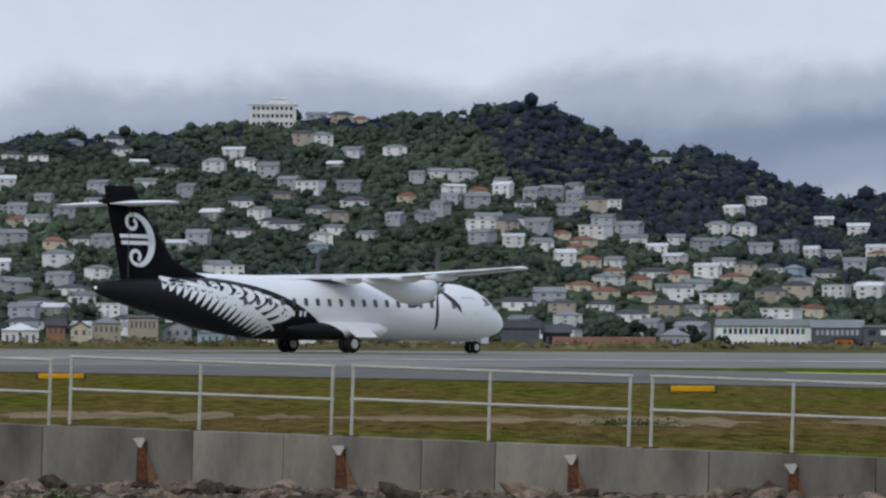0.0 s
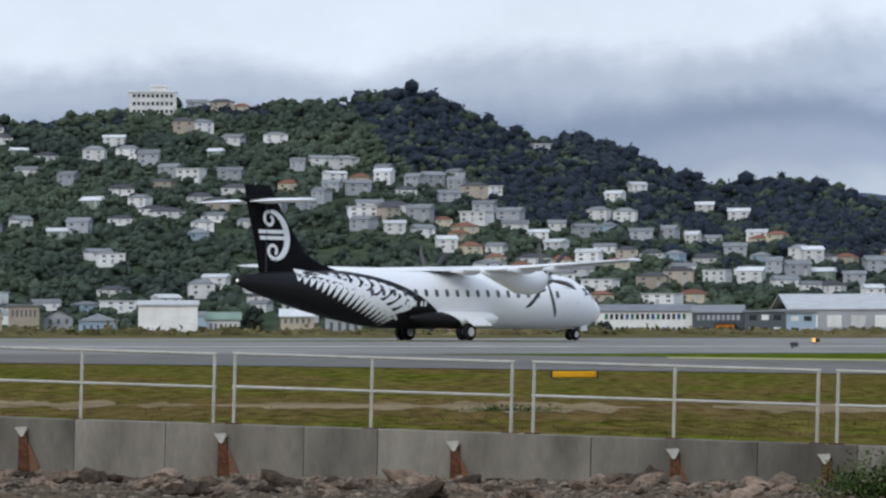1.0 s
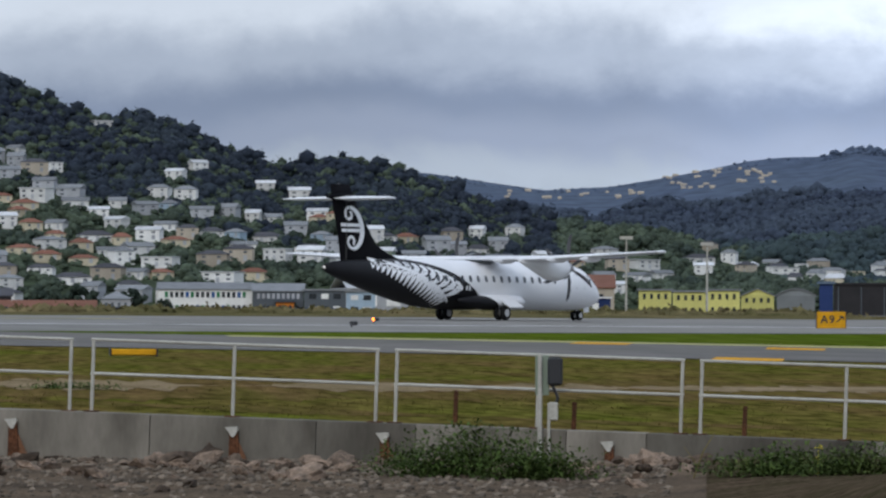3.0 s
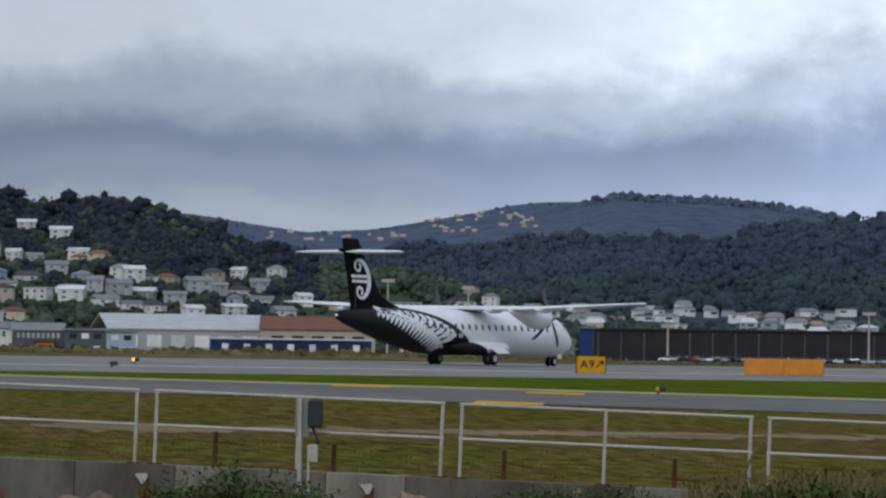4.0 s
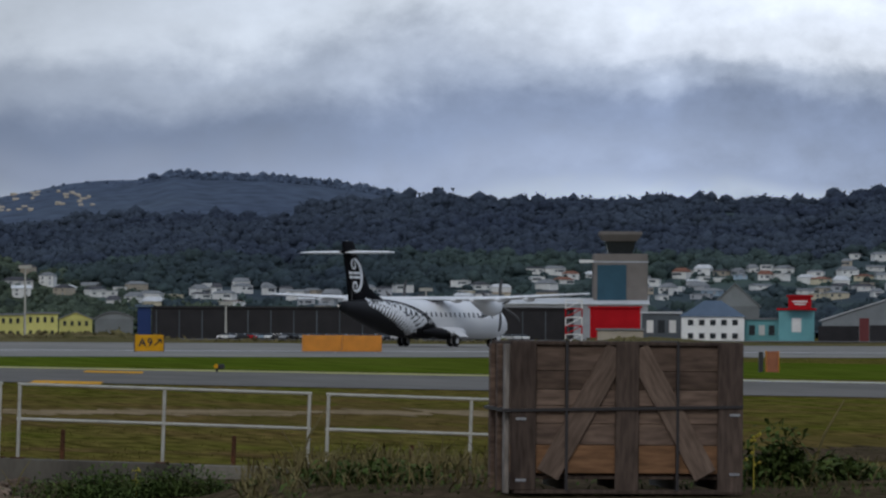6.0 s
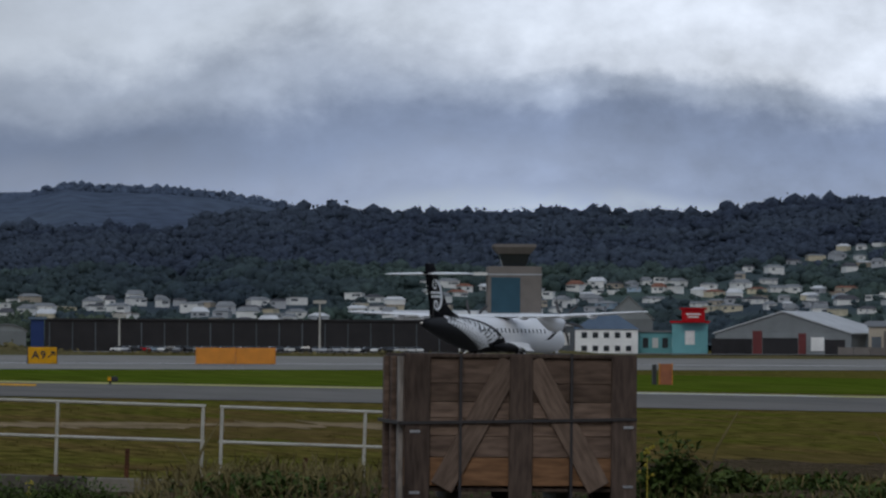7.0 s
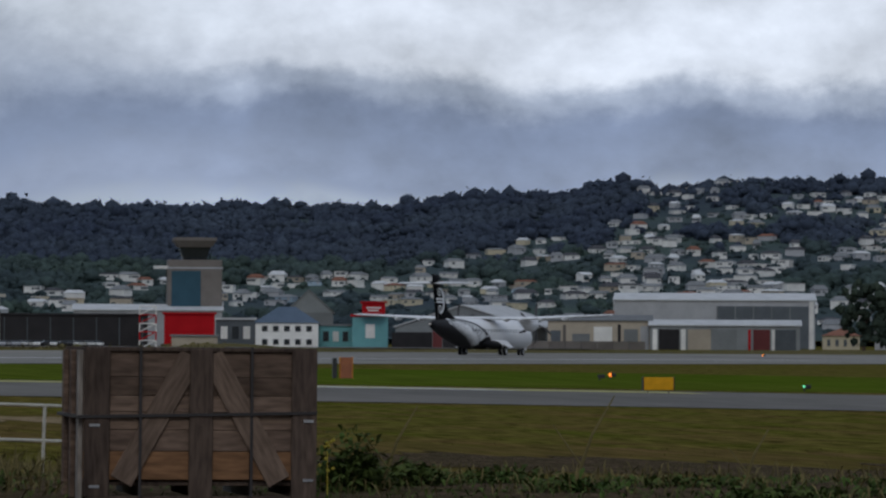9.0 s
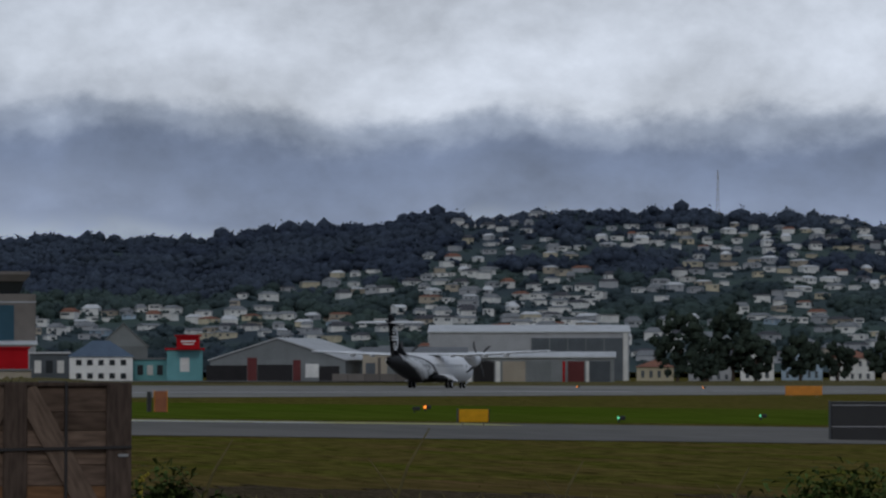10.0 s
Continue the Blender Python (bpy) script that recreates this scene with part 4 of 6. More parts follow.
    prop = part("propeller", loft([[(x + 8.85, y, z) for x, y, z in ring_at(a, 0, r, r, 14)] for a, r in ((8.35, 0.03), (8.5, 0.16), (8.75, 0.27), (9.1, 0.31))]), M["metal"], plane, "six-bladed propeller", True)
    prop.matrix_basis = pose(-8.85, side * 4.05, 3.08)
    for k in range(6):
        bm = loft([[(dx, w * (u - 0.5) + sweep, r) for dx, u in ((0.02, 0), (0.05, 0.5), (-0.02, 1), (-0.05, 0.5))] for r, w, sweep in ((0.25, 0.10, 0), (0.7, 0.20, 0.02), (1.3, 0.24, 0.02), (1.75, 0.22, -0.06), (1.96, 0.10, -0.16))])
        bl = part("blade", bm, M["blade"], prop, "grey curved propeller blade")
        bl.matrix_basis = pose(0, 0, 0, 60 * k, 0, 0)
    part("gear_fairing", loft([[(x, y + side * 1.35, z) for x, y, z in ring_at(a, zc, ry, rz, 16)] for a, zc, ry, rz in
         ((9.6, 1.1, 0.1, 0.1), (10.3, 1.06, 0.55, 0.36), (11.5, 1.02, 0.85, 0.44), (13.4, 1.02, 0.85, 0.44), (15.0, 1.06, 0.5, 0.34), (16.2, 1.12, 0.1, 0.12))]), LIVERY, plane, "bulged undercarriage fairing", True)
    part("gear_door", loft([[(-11.6, side * 2.1, 1.15), (-13.0, side * 2.1, 1.15), (-13.0, side * 2.75, 0.72), (-11.6, side * 2.75, 0.72)], [(-11.6, side * 2.14, 1.18), (-13.0, side * 2.14, 1.18), (-13.0, side * 2.79, 0.75), (-11.6, side * 2.79, 0.75)]]), M["white"], plane)
    leg = part("main_leg", rod(rod(bmesh.new(), (-12.6, side * 1.6, 1.0), (-12.81, side * 2.05, 0.43), 0.09), (-12.81, side * 1.68, 0.43), (-12.81, side * 2.42, 0.43), 0.06), M["metal"], plane)


def wheel(x, y, r, w):
    prof = [(-w / 2, r * 0.55), (-w / 2, r * 0.85), (-w * 0.35, r * 0.97), (0, r), (w * 0.35, r * 0.97), (w / 2, r * 0.85), (w / 2, r * 0.55)]
    t = part("wheel", loft([[(rr * math.cos(2 * math.pi * i / 24), yy, rr * math.sin(2 * math.pi * i / 24)) for i in range(24)] for yy, rr in prof]), M["tyre"], plane, "black tyre with a pale hub", True)
    part("rim", rod(bmesh.new(), (0, -w * 0.53, 0), (0, w * 0.53, 0), r * 0.52, seg=18), M["hub"], t, "pale metal hub")
    t.matrix_basis = pose(x, y, r)
    return t


wheels = [(wheel(-12.81, y, 0.43, 0.28), -12.81, y, 0.43) for y in (-2.3, -1.85, 1.85, 2.3)] + [(wheel(-2.04, y, 0.31, 0.2), -2.04, y, 0.31) for y in (-0.2, 0.2)]
part("nose_leg", rod(bmesh.new(), (-1.9, 0, 1.0), (-2.04, 0, 0.31), 0.08), M["metal"], plane)
part("nose_gear_door", boxed(-1.75, -1.2, -0.32, -0.28, 0.5, 1.0, 0.01), M["white"], plane)
# fin with its long dorsal fillet, tailplane on top
fin_secs = []
for z, le, te, th in ((3.0, 18.6, 25.5, 0.30), (3.4, 19.9, 25.6, 0.28), (3.75, 21.2, 25.65, 0.26), (4.25, 22.3, 25.75, 0.24), (5.1, 23.0, 25.95, 0.22), (6.2, 23.95, 26.3, 0.19), (7.1, 24.5, 26.5, 0.17), (7.55, 24.85, 26.6, 0.10)):
    c = te - le
    fin_secs.append([(-(le + c * u), th * v, z) for u, v in ((0, 0), (0.06, 0.3), (0.3, 0.5), (0.7, 0.4), (1, 0.05), (1, -0.05), (0.7, -0.4), (0.3, -0.5), (0.06, -0.3))])
fin = part("tail_fin", loft(fin_secs), M["black"], plane, "black tail fin with a long dorsal fillet", True)
part("rudder_seam", boxed(-25.2, -25.16, -0.14, 0.14, 3.2, 6.6), M["deice"], fin)
tail = part("tailplane", loft([foil(c, le, z, th, y) for y, c, le, z, th in ((-3.65, 1.0, 25.3, 6.72, 0.16), (-3.2, 1.15, 25.1, 6.72, 0.24), (0, 1.75, 24.6, 6.72, 0.36), (3.2, 1.15, 25.1, 6.72, 0.24), (3.65, 1.0, 25.3, 6.72, 0.16))]), M["white"], plane, "white tailplane set on top of the fin", True)
part("bullet_fairing", loft([ring_at(a, 6.82, r, r * 1.1, 12) for a, r in ((24.2, 0.04), (24.6, 0.2), (25.6, 0.24), (26.9, 0.06))]), M["black"], plane, smooth=True)
for side in (-1, 1):
    bm = bmesh.new()
    flat = lambda a, z, s=side: (-(24.86 + (a - 25.0) * 1.18 + 0.16 * (z - 4.62)), s * 0.135, 5.10 + (z - 4.62) * 1.08)
    def arc(ca, cz, r0, r1, t0, t1, n=20):
        return [(ca + (r0 + (r1 - r0) * i / n) * math.cos(radians(t0 + (t1 - t0) * i / n)), cz + (r0 + (r1 - r0) * i / n) * math.sin(radians(t0 + (t1 - t0) * i / n))) for i in range(n + 1)]
    oval = [(25.0 + 0.92 * math.cos(radians(q)), 4.62 + 1.08 * math.sin(radians(q))) for q in range(95, 268, 8)]
    decal(bm, ribbon(oval, 0.30, lambda u: 0.55 + 0.6 * math.sin(math.pi * u)), flat)
    decal(bm, ribbon(arc(25.0, 5.33, 0.36, 0.14, 95, -250), 0.16), flat)
    decal(bm, ribbon(arc(24.96, 3.92, 0.36, 0.14, 262, 610), 0.16), flat)
    decal(bm, ribbon([(25.72, 4.78), (24.1, 4.78)], 0.17), flat)
    decal(bm, ribbon([(25.68, 4.50), (24.1, 4.50)], 0.17), flat)
    part("tail_emblem", bm, M["white"], fin, "white coiled emblem shape")
part("tail_light", loft([ring_at(a, 2.88, r, r, 10) for a, r in ((27.0, 0.07), (27.08, 0.08), (27.15, 0.03))]), M["beacon"], plane, "lit white tail light")
part("fin_beacon", boxed(-25.84, -25.76, -0.035, 0.035, 7.52, 7.6, 0.01), M["metal"], plane)
part("antenna", boxed(-8.6, -8.3, -0.015, 0.015, 3.43, 3.75), M["white"], plane)

# ---- concrete retaining wall, with steel stubs and the railing on top ----
LINE = Vector((1, -0.3, 0)).normalized()
YAW = math.degrees(math.atan2(-0.3, 1))


def on_line(x, off=0.0):
    """A point of the wall's line, off metres behind it."""
    return Vector((x, 58.1 - 0.3 * x, 0)) + Vector((0.3, 1, 0)).normalized() * off


def top_at(x):
    return wall_top(math.degrees(math.atan2(x, 58.1 - 0.3 * x)))


wall = empty("retaining_wall", Matrix.Identity(4), "weathered grey concrete retaining wall with rust streaks", "wall", kind="structure")
xs = -13.2
while xs < 14.5:
    w = (1.95, 1.02, 2.9, 2.2, 1.3)[len(wall.children) % 5]
    p, z = on_line(xs + w / 2), top_at(xs + w / 2)
    tilt = -math.degrees(math.atan(0.0285))
    ob = part("concrete_panel", boxed(-w / 2 * 1.04, w / 2 * 1.04, -0.16, 0.2, -1.6, 0, 0.006), M["concrete"], wall)
    ob.matrix_basis = Matrix.Translation((p.x, p.y, z)) @ pose(0, 0, 0, 0, -tilt, YAW)
    xs += w
for x in (-9.2, -5.9, -3.05, 0.17, 3.12, 5.1, 8.0):
    p, z = on_line(x, -0.2), top_at(x)
    m = Matrix.Translation((p.x, p.y, z)) @ pose(0, 0, 0, 0, 0, YAW)
    stub = empty("steel_stub", m, "rusted steel stub bolted to the concrete wall", "bracket", "steel stubs on the wall")
    part("bracket", loft([[(-0.07, y, -0.13), (0.09, y, -0.12), (0.11, y, -0.16), (0.06, y, -0.26), (0.02, y, -0.26), (-0.03, y, -0.18)] for y in (-0.06, 0.01)]), M["galv"], stub, "pale galvanised bracket")
    part("rusty_plate", loft([[(-0.01, y, -0.18), (0.10, y, -0.18), (0.14, y, -0.74), (-0.03, y, -0.74)] for y in (-0.035, 0.01)]), M["rust"], stub, "rust-red steel plate")
    part("rust_streak", loft([[(0.10, y, -0.30), (0.16, y, -0.42), (0.27, y, -0.66), (0.29, y, -0.74), (0.02, y, -0.74)] for y in (-0.008, 0.0)]), M["rust_stain"], stub, "orange rust stain on the concrete")


def railing(x0, w):
    m = Matrix.Translation(on_line(x0) + Vector((0, 0, top_at(x0)))) @ pose(0, 0, 0, 0, math.degrees(math.atan(0.0285)), YAW)
    r = empty("railing", m, "galvanised pipe railing with two rails on a concrete wall", "railing", "railing panels along the wall")
    for x in (0.03, w / 2, w - 0.03):
        post = part("post", rod(bmesh.new(), (x, 0.05, 0), (x, 0.05, 0.99), 0.023), M["galv"], r)
        part("base_plate", boxed(x - 0.09, x + 0.09, -0.06, 0.14, 0.002, 0.018, 0.004), M["rust"], post)
    for z in (0.98, 0.52):
        part("rail", rod(bmesh.new(), (0, 0.05, z), (w, 0.05, z), 0.021), M["galv"], r)
    return r


for x0, x1 in ((-15.2, -11.45), (-11.15, -7.3), (-7.05, -3.2), (-2.97, 0.93), (1.17, 5.0), (5.2, 8.95), (9.14, 12.86), (13.04, 16.7)):
    railing(x0, (x1 - x0) * 1.044)

# short rusty stakes behind the wall, and a switch box on a pipe
for az, h in ((6.1, 0.52), (7.7, 0.42), (10.0, 0.45), (12.3, 0.44), (14.7, 0.4), (26.2, 0.5)):
    d = wall_dist(az) + 0.4
    p = at(az, d, ground_z(az, d) - 0.1)
    tagged(link("stake", rod(bmesh.new(), (0, 0, 0), (0.02, 0, h + 0.1), 0.035, 0.03, 6), M["rust"]), "short rusty steel stake standing in grass", "stake", "rusty stakes").matrix_basis = Matrix.Translation(p)
p = at(7.25, wall_dist(7.25) - 0.25, wall_top(7.25))
sw = empty("switch_box", Matrix.Translation(p) @ pose(0, 0, 0, 0, 0, -7), "black electrical boxes on a pale steel pipe", "switch box")
part("pipe", rod(bmesh.new(), (0, 0, -0.7), (0, 0, 0.98), 0.032), M["galv"], sw)
part("upper_box", boxed(0.10, 0.30, -0.1, 0.06, 0.58, 0.96, 0.03), M["dark"], sw, "black box")
part("back_plate", boxed(-0.06, 0.12, 0.03, 0.07, 0.45, 0.98, 0.01), M["w_green"], sw, "grey-green back plate")
part("cable_loop", rod(rod(bmesh.new(), (0.16, -0.02, 0.6), (0.24, -0.03, 0.42), 0.02), (0.24, -0.03, 0.42), (0.18, -0.02, 0.26), 0.02), M["dark"], sw)
part("lower_box", boxed(0.12, 0.24, -0.08, 0.05, 0.12, 0.36, 0.015), M["galv"], sw)
part("conduit", rod(bmesh.new(), (0.12, 0, -0.5), (0.12, 0, 0.35), 0.02), M["galv"], sw)

# ---- crate ----
crate = empty("wooden_crate", Matrix.Translation(at(17.62, 25.0, up(25.0, -2.24))) @ pose(0, 0, 0, 0, 0.3, -17.62 + 8),
              "weathered wooden transport crate bound with black straps", "crate")
W2, HC, DP = 0.69, 0.89, 1.05
for k, (z0, z1) in enumerate(((0.12, 0.286), (0.288, 0.411), (0.413, 0.516), (0.518, 0.612), (0.614, 0.722), (0.724, 0.875))):
    part("plank", boxed(-W2, W2, 0.025, 0.05, z0, z1, 0.004), M["wood_new" if k == 0 else "wood"], crate, "fresher orange plank" if k == 0 else "")
    part("side_plank", boxed(-W2, -W2 + 0.025, 0.05, DP, z0, z1, 0.004), M["wood"], crate)
    part("side_plank", boxed(W2 - 0.025, W2, 0.05, DP, z0, z1, 0.004), M["wood"], crate)
    part("rear_plank", boxed(-W2, W2, DP, DP + 0.025, z0, z1, 0.004), M["wood"], crate)
for x0, x1 in ((-W2, -W2 + 0.15), (-0.07, 0.07), (W2 - 0.15, W2)):
    part("upright", boxed(x0, x1, -0.004, 0.024, 0.01 if x0 > -0.1 else 0.02, HC, 0.005), M["wood_grey"], crate)
for s in (-1, 1):
    bm = boxed(-0.07, 0.07, 0.0, 0.02, 0.0, 0.85, 0.004)
    br = part("brace", bm, M["wood_brace"], crate, "diagonal brace")
    br.matrix_basis = Matrix.Translation((s * 0.47, 0.002, 0.11)) @ pose(0, 0, 0, 0, -s * 29, 0)
for y in (0.12, 0.5, 0.9):
    part("corner_post", boxed(-W2 - 0.03, -W2, y - 0.05, y + 0.05, 0.0, HC - 0.01, 0.004), M["bleached"] if y == 0.12 else M["wood"], crate, "sun-bleached post" if y == 0.12 else "")
part("lid", boxed(-W2, W2, 0.0, DP + 0.02, HC - 0.015, HC + 0.008, 0.004), M["wood_grey"], crate)
part("pallet_deck", boxed(-W2, W2, 0.06, DP, 0.085, 0.11, 0.004), M["wood_grey"], crate)
part("runner", boxed(-W2 + 0.02, W2, 0.0, 0.09, 0.0, 0.025, 0.004), M["wood_grey"], crate)
for x in (-0.6, 0.0, 0.6):
    part("foot", boxed(x - 0.05, x + 0.05, 0.0, 0.95, 0.02, 0.085, 0.004), M["wood_grey"], crate)
for x in (-0.36, 0.30):
    part("strap", boxed(x - 0.008, x + 0.008, -0.010, DP + 0.03, 0.02, HC + 0.014), M["strap"], crate, "black strap")
part("strap", boxed(-W2 - 0.035, W2 + 0.01, -0.015, DP + 0.03, 0.495, 0.513, 0, pose(0, 0, 0, 0, -1.2, 0)), M["strap"], crate, "black strap")
for x, z in ((-W2 + 0.06, 0.44), (-W2 + 0.06, 0.08), (W2 - 0.05, 0.47), (W2 - 0.05, 0.12)):
    part("bracket", boxed(x - 0.03, x + 0.03, -0.012, 0, z - 0.008, z + 0.008), M["metal"], crate, "small metal bracket")

# ---- buildings across the airfield ----
FAR_BASE = -0.2


def building(name, az0, az1, d, top, label, category, wall="w_white", roof="r_grey", shape="flat", rise=0.1, depth=16.0, base=FAR_BASE, turn=0.0, storeys=0, bays=0, window="glass", span=(0.06, 0.94), fill=0.6):
    """Stands between two bearings at d metres, eaves at an elevation; windows are separate parts."""
    w = d * radians(az1 - az0)
    z0, h = up(d, base), d * math.tan(radians(top - base))
    up_rise = d * math.tan(radians(rise))
    b = empty(name, Matrix.Translation(at((az0 + az1) / 2, d, z0)) @ pose(0, 0, 0, 0, 0, -(az0 + az1) / 2 + turn), label, category)
    part("wall", boxed(-w / 2, w / 2, 0, depth, 0, h), M[wall], b)
    e = 0.5
    if shape == "flat":
        part("roof", boxed(-w / 2 - e, w / 2 + e, -e, depth + e, h, h + 0.5), M[roof], b)
    else:
        if shape == "arch":
            n = 14
            prof = [(-w / 2 - e + (w + 2 * e) * i / n, h + up_rise * math.sin(math.pi * i / n) ** 0.8) for i in range(n + 1)]
            rings = [[(x, y, z) for x, z in prof] + [(x, y, z - 0.3) for x, z in prof[::-1]] for y in (-e, depth + e)]
            part("gable_wall", loft([[(x, y, z - 0.25) for x, z in prof] + [(w / 2, y, h - 0.4), (-w / 2, y, h - 0.4)] for y in (0.02, 0.3)]), M[wall], b)
        elif shape == "gable_front":
            prof = [(-w / 2 - e, h), (0, h + up_rise), (w / 2 + e, h)]
            rings = [[(x, y, z) for x, z in prof] + [(x, y, z - 0.3) for x, z in prof[::-1]] for y in (-e, depth + e)]
            part("gable_wall", loft([[(x * 0.98, y, z - 0.28) for x, z in prof] for y in (0.02, 0.3)]), M[wall], b)
        elif shape == "hip":
            k = min(depth / 2, w / 2 - 0.2)
            rings = [[(-w / 2 - e, -e, h), (w / 2 + e, -e, h), (w / 2 + e, depth + e, h), (-w / 2 - e, depth + e, h)],
                     [(-w / 2 + k, depth / 2 - 0.05, h + up_rise), (w / 2 - k, depth / 2 - 0.05, h + up_rise), (w / 2 - k, depth / 2 + 0.05, h + up_rise), (-w / 2 + k, depth / 2 + 0.05, h + up_rise)]]
        else:
            prof = [(-e, h), (depth / 2, h + up_rise), (depth + e, h)]
            rings = [[(x, y, z) for y, z in prof] + [(x, y, z - 0.3) for y, z in prof[::-1]] for x in (-w / 2 - e, w / 2 + e)]
        part("roof", loft(rings), M[roof], b)
    for s in range(storeys):
        for i in range(bays):
            x = -w / 2 + w * (span[0] + (span[1] - span[0]) * (i + 0.5) / bays)
            ww = w * (span[1] - span[0]) / bays * fill / 2
            z = h * (s + 0.35) / storeys
            mat = window if isinstance(window, str) else window[(i * 3 + s) % len(window)]
            part("window", boxed(x - ww, x + ww, -0.12, 0.05, z, z + h / storeys * 0.42), M[mat], b)
    return b


M["pane_green"] = material("tinted_green_pane", (0.03, 0.20, 0.08), 0.2)
M["pane_blue"] = material("tinted_blue_pane", (0.03, 0.10, 0.30), 0.2)
office = building("office_block", 2.09, 3.36, 1200, 0.16, "long white two-storey office block with coloured windows", "office", "w_white", "r_grey", "ridge", 0.09, storeys=2, bays=16, window=("glass", "pane_green", "glass", "pane_blue", "glass"))
building("office_block", 3.37, 4.05, 1196, 0.14, "dark glazed office block beside the airfield", "office", "w_cladding", "r_grey", "ridge", 0.1, storeys=2, bays=9, window=("glass", "w_grey", "glass"))
building("shop", 3.68, 3.92, 1190, -0.02, "low bright orange shop front", "shop", "w_orange", "r_dark", "flat", storeys=1, bays=3)
building("shop_building", 4.06, 4.62, 1194, 0.14, "dark shop building with pale sign boards", "shop", "w_cladding", "r_grey", "flat", storeys=2, bays=3, window=("w_white", "glass"))
building("shop_building", 4.63, 5.02, 1192, 0.12, "bright blue shop building with a white sign board", "shop", "w_blue", "r_grey", "flat", storeys=2, bays=2, window=("glass", "w_white"))
building("warehouse", 4.65, 6.85, 1260, 0.18, "wide warehouse with a white ribbed roof", "warehouse", "w_grey", "r_white", "ridge", 0.21, 60, storeys=1, bays=6, window=("w_white", "w_cladding", "glass"), turn=6)
building("warehouse", 6.7, 8.25, 1240, 0.20, "long shed with a faded red-brown roof", "shed", "w_beige", "r_red", "ridge", 0.18, 40, storeys=1, bays=5)
building("low_shed", 6.02, 8.2, 1180, 0.05, "long low shed with a white band and dark openings", "shed", "w_navy", "r_white", "flat", storeys=1, bays=13, window=("w_white", "glass"))
for k in range(4):
    building("yellow_block", 8.58 + 0.46 * k, 9.02 + 0.46 * k, 1170, (0.16, 0.14, 0.16, 0.10)[k], "yellow-green rendered apartment block with dark windows", "building", "w_yellow", "r_grey", "gable_front" if k == 3 else "flat", 0.1, 14, storeys=2, bays=4, fill=0.4)
building("low_shed", 10.44, 10.95, 1170, 0.1, "grey shed with a rounded roof", "shed", "w_steel", "r_grey", "arch", 0.1)
building("equipment_cabin", 11.01, 11.19, 900, 0.26, "dark blue cabin on a yellow base", "cabin", "w_navy", "r_blue", "flat", depth=4)
screen = building("screen_wall", 11.2, 16.9, 1130, 0.25, "long dark brown blast screen behind parked cars", "screen wall", "w_dark", "w_dark", "flat", depth=3)
for k in range(19):
    x = -55 + 6.1 * k
    part("screen_post", boxed(x - 0.15, x + 0.15, -0.3, 0.02, 0, 8.3), M["w_cladding"], screen)
building("terminal_shed", 15.9, 17.9, 1250, 0.33, "long white-roofed airport building", "building", "w_grey", "r_white", "ridge", 0.08, 30)
building("red_hall", 17.12, 17.8, 1120, 0.27, "bright red box-shaped hall", "building", "w_red", "w_red", "flat", depth=14)
building("loading_bay", 17.22, 17.84, 1112, -0.03, "low beige loading bay", "building", "w_beige", "r_grey", "flat", depth=5)
building("dark_hall", 17.82, 18.34, 1150, 0.2, "low dark hall with white trim", "building", "w_cladding", "r_white", "flat", storeys=1, bays=3, window=("w_white", "glass"))
building("villa", 18.35, 19.2, 1100, 0.16, "two-storey white villa with a grey hipped roof", "house", "w_white", "r_blue", "hip", 0.22, 12, storeys=2, bays=5, fill=0.5)
building("gabled_hall", 18.75, 19.4, 1230, 0.3, "tall grey gabled hall", "building", "w_steel", "w_steel", "gable_front", 0.32, 20)
building("shop_building", 19.2, 19.8, 1110, 0.12, "teal low building with grey canopy", "building", "w_teal", "r_grey", "flat", storeys=1, bays=4, window=("glass", "w_white"))
building("shop_building", 19.66, 20.14, 1100, 0.25, "teal building under a red band", "building", "w_teal", "w_red", "flat", depth=10, storeys=1, bays=1, window=("w_white",), fill=0.3)
bill = building("billboard", 19.79, 20.1, 1096, 0.43, "red billboard with pale bars", "sign", "w_red", "w_red", "flat", depth=1, base=0.26)
for z, w in ((1.9, 1.9), (1.2, 1.4)):
    part("lettering_bar", boxed(-w, w, -0.15, 0.0, z, z + 0.35), M["w_white"], bill)
hangar = building("hangar", 20.2, 22.1, 1090, 0.12, "grey gabled hangar with maroon doors and a white roof", "hangar", "w_steel", "r_white", "gable_front", 0.3, 40, turn=-16)
# maroon panels are doors; w_dark ones paint the shaded open front
for x0, x1, z0, z1, mat in ((-8, -5.5, 0, 6.6, "w_maroon"), (4.2, 6.2, 0, 6, "w_maroon"), (7.5, 11, 1.5, 5, "w_white"), (-19, -8.2, 0.1, 4.6, "w_dark"), (-5.3, 4, 0.1, 4.8, "w_dark"), (11.2, 16.5, 0.1, 4.4, "w_dark")):
    part("hangar_door", boxed(x0, x1, -0.2, 0.05, z0, z1), M[mat], hangar)
big = building("hangar", 23.2, 25.9, 1180, 0.5, "large grey flat-roofed hangar", "hangar", "w_grey", "r_white", "ridge", 0.1, 40)
part("hangar_door", boxed(0.5, 26, -0.3, 0.05, 0, 12.6), M["w_cladding"], big)
for k in range(5):
    part("door_rib", boxed(0.5 + 5.05 * k, 0.8 + 5.05 * k, -0.45, -0.3, 0, 12.6), M["w_steel"], big)
part("end_frame", boxed(26.2, 27.4, -0.5, 0.05, 0, 14.0), M["w_white"], big, "white end frame")
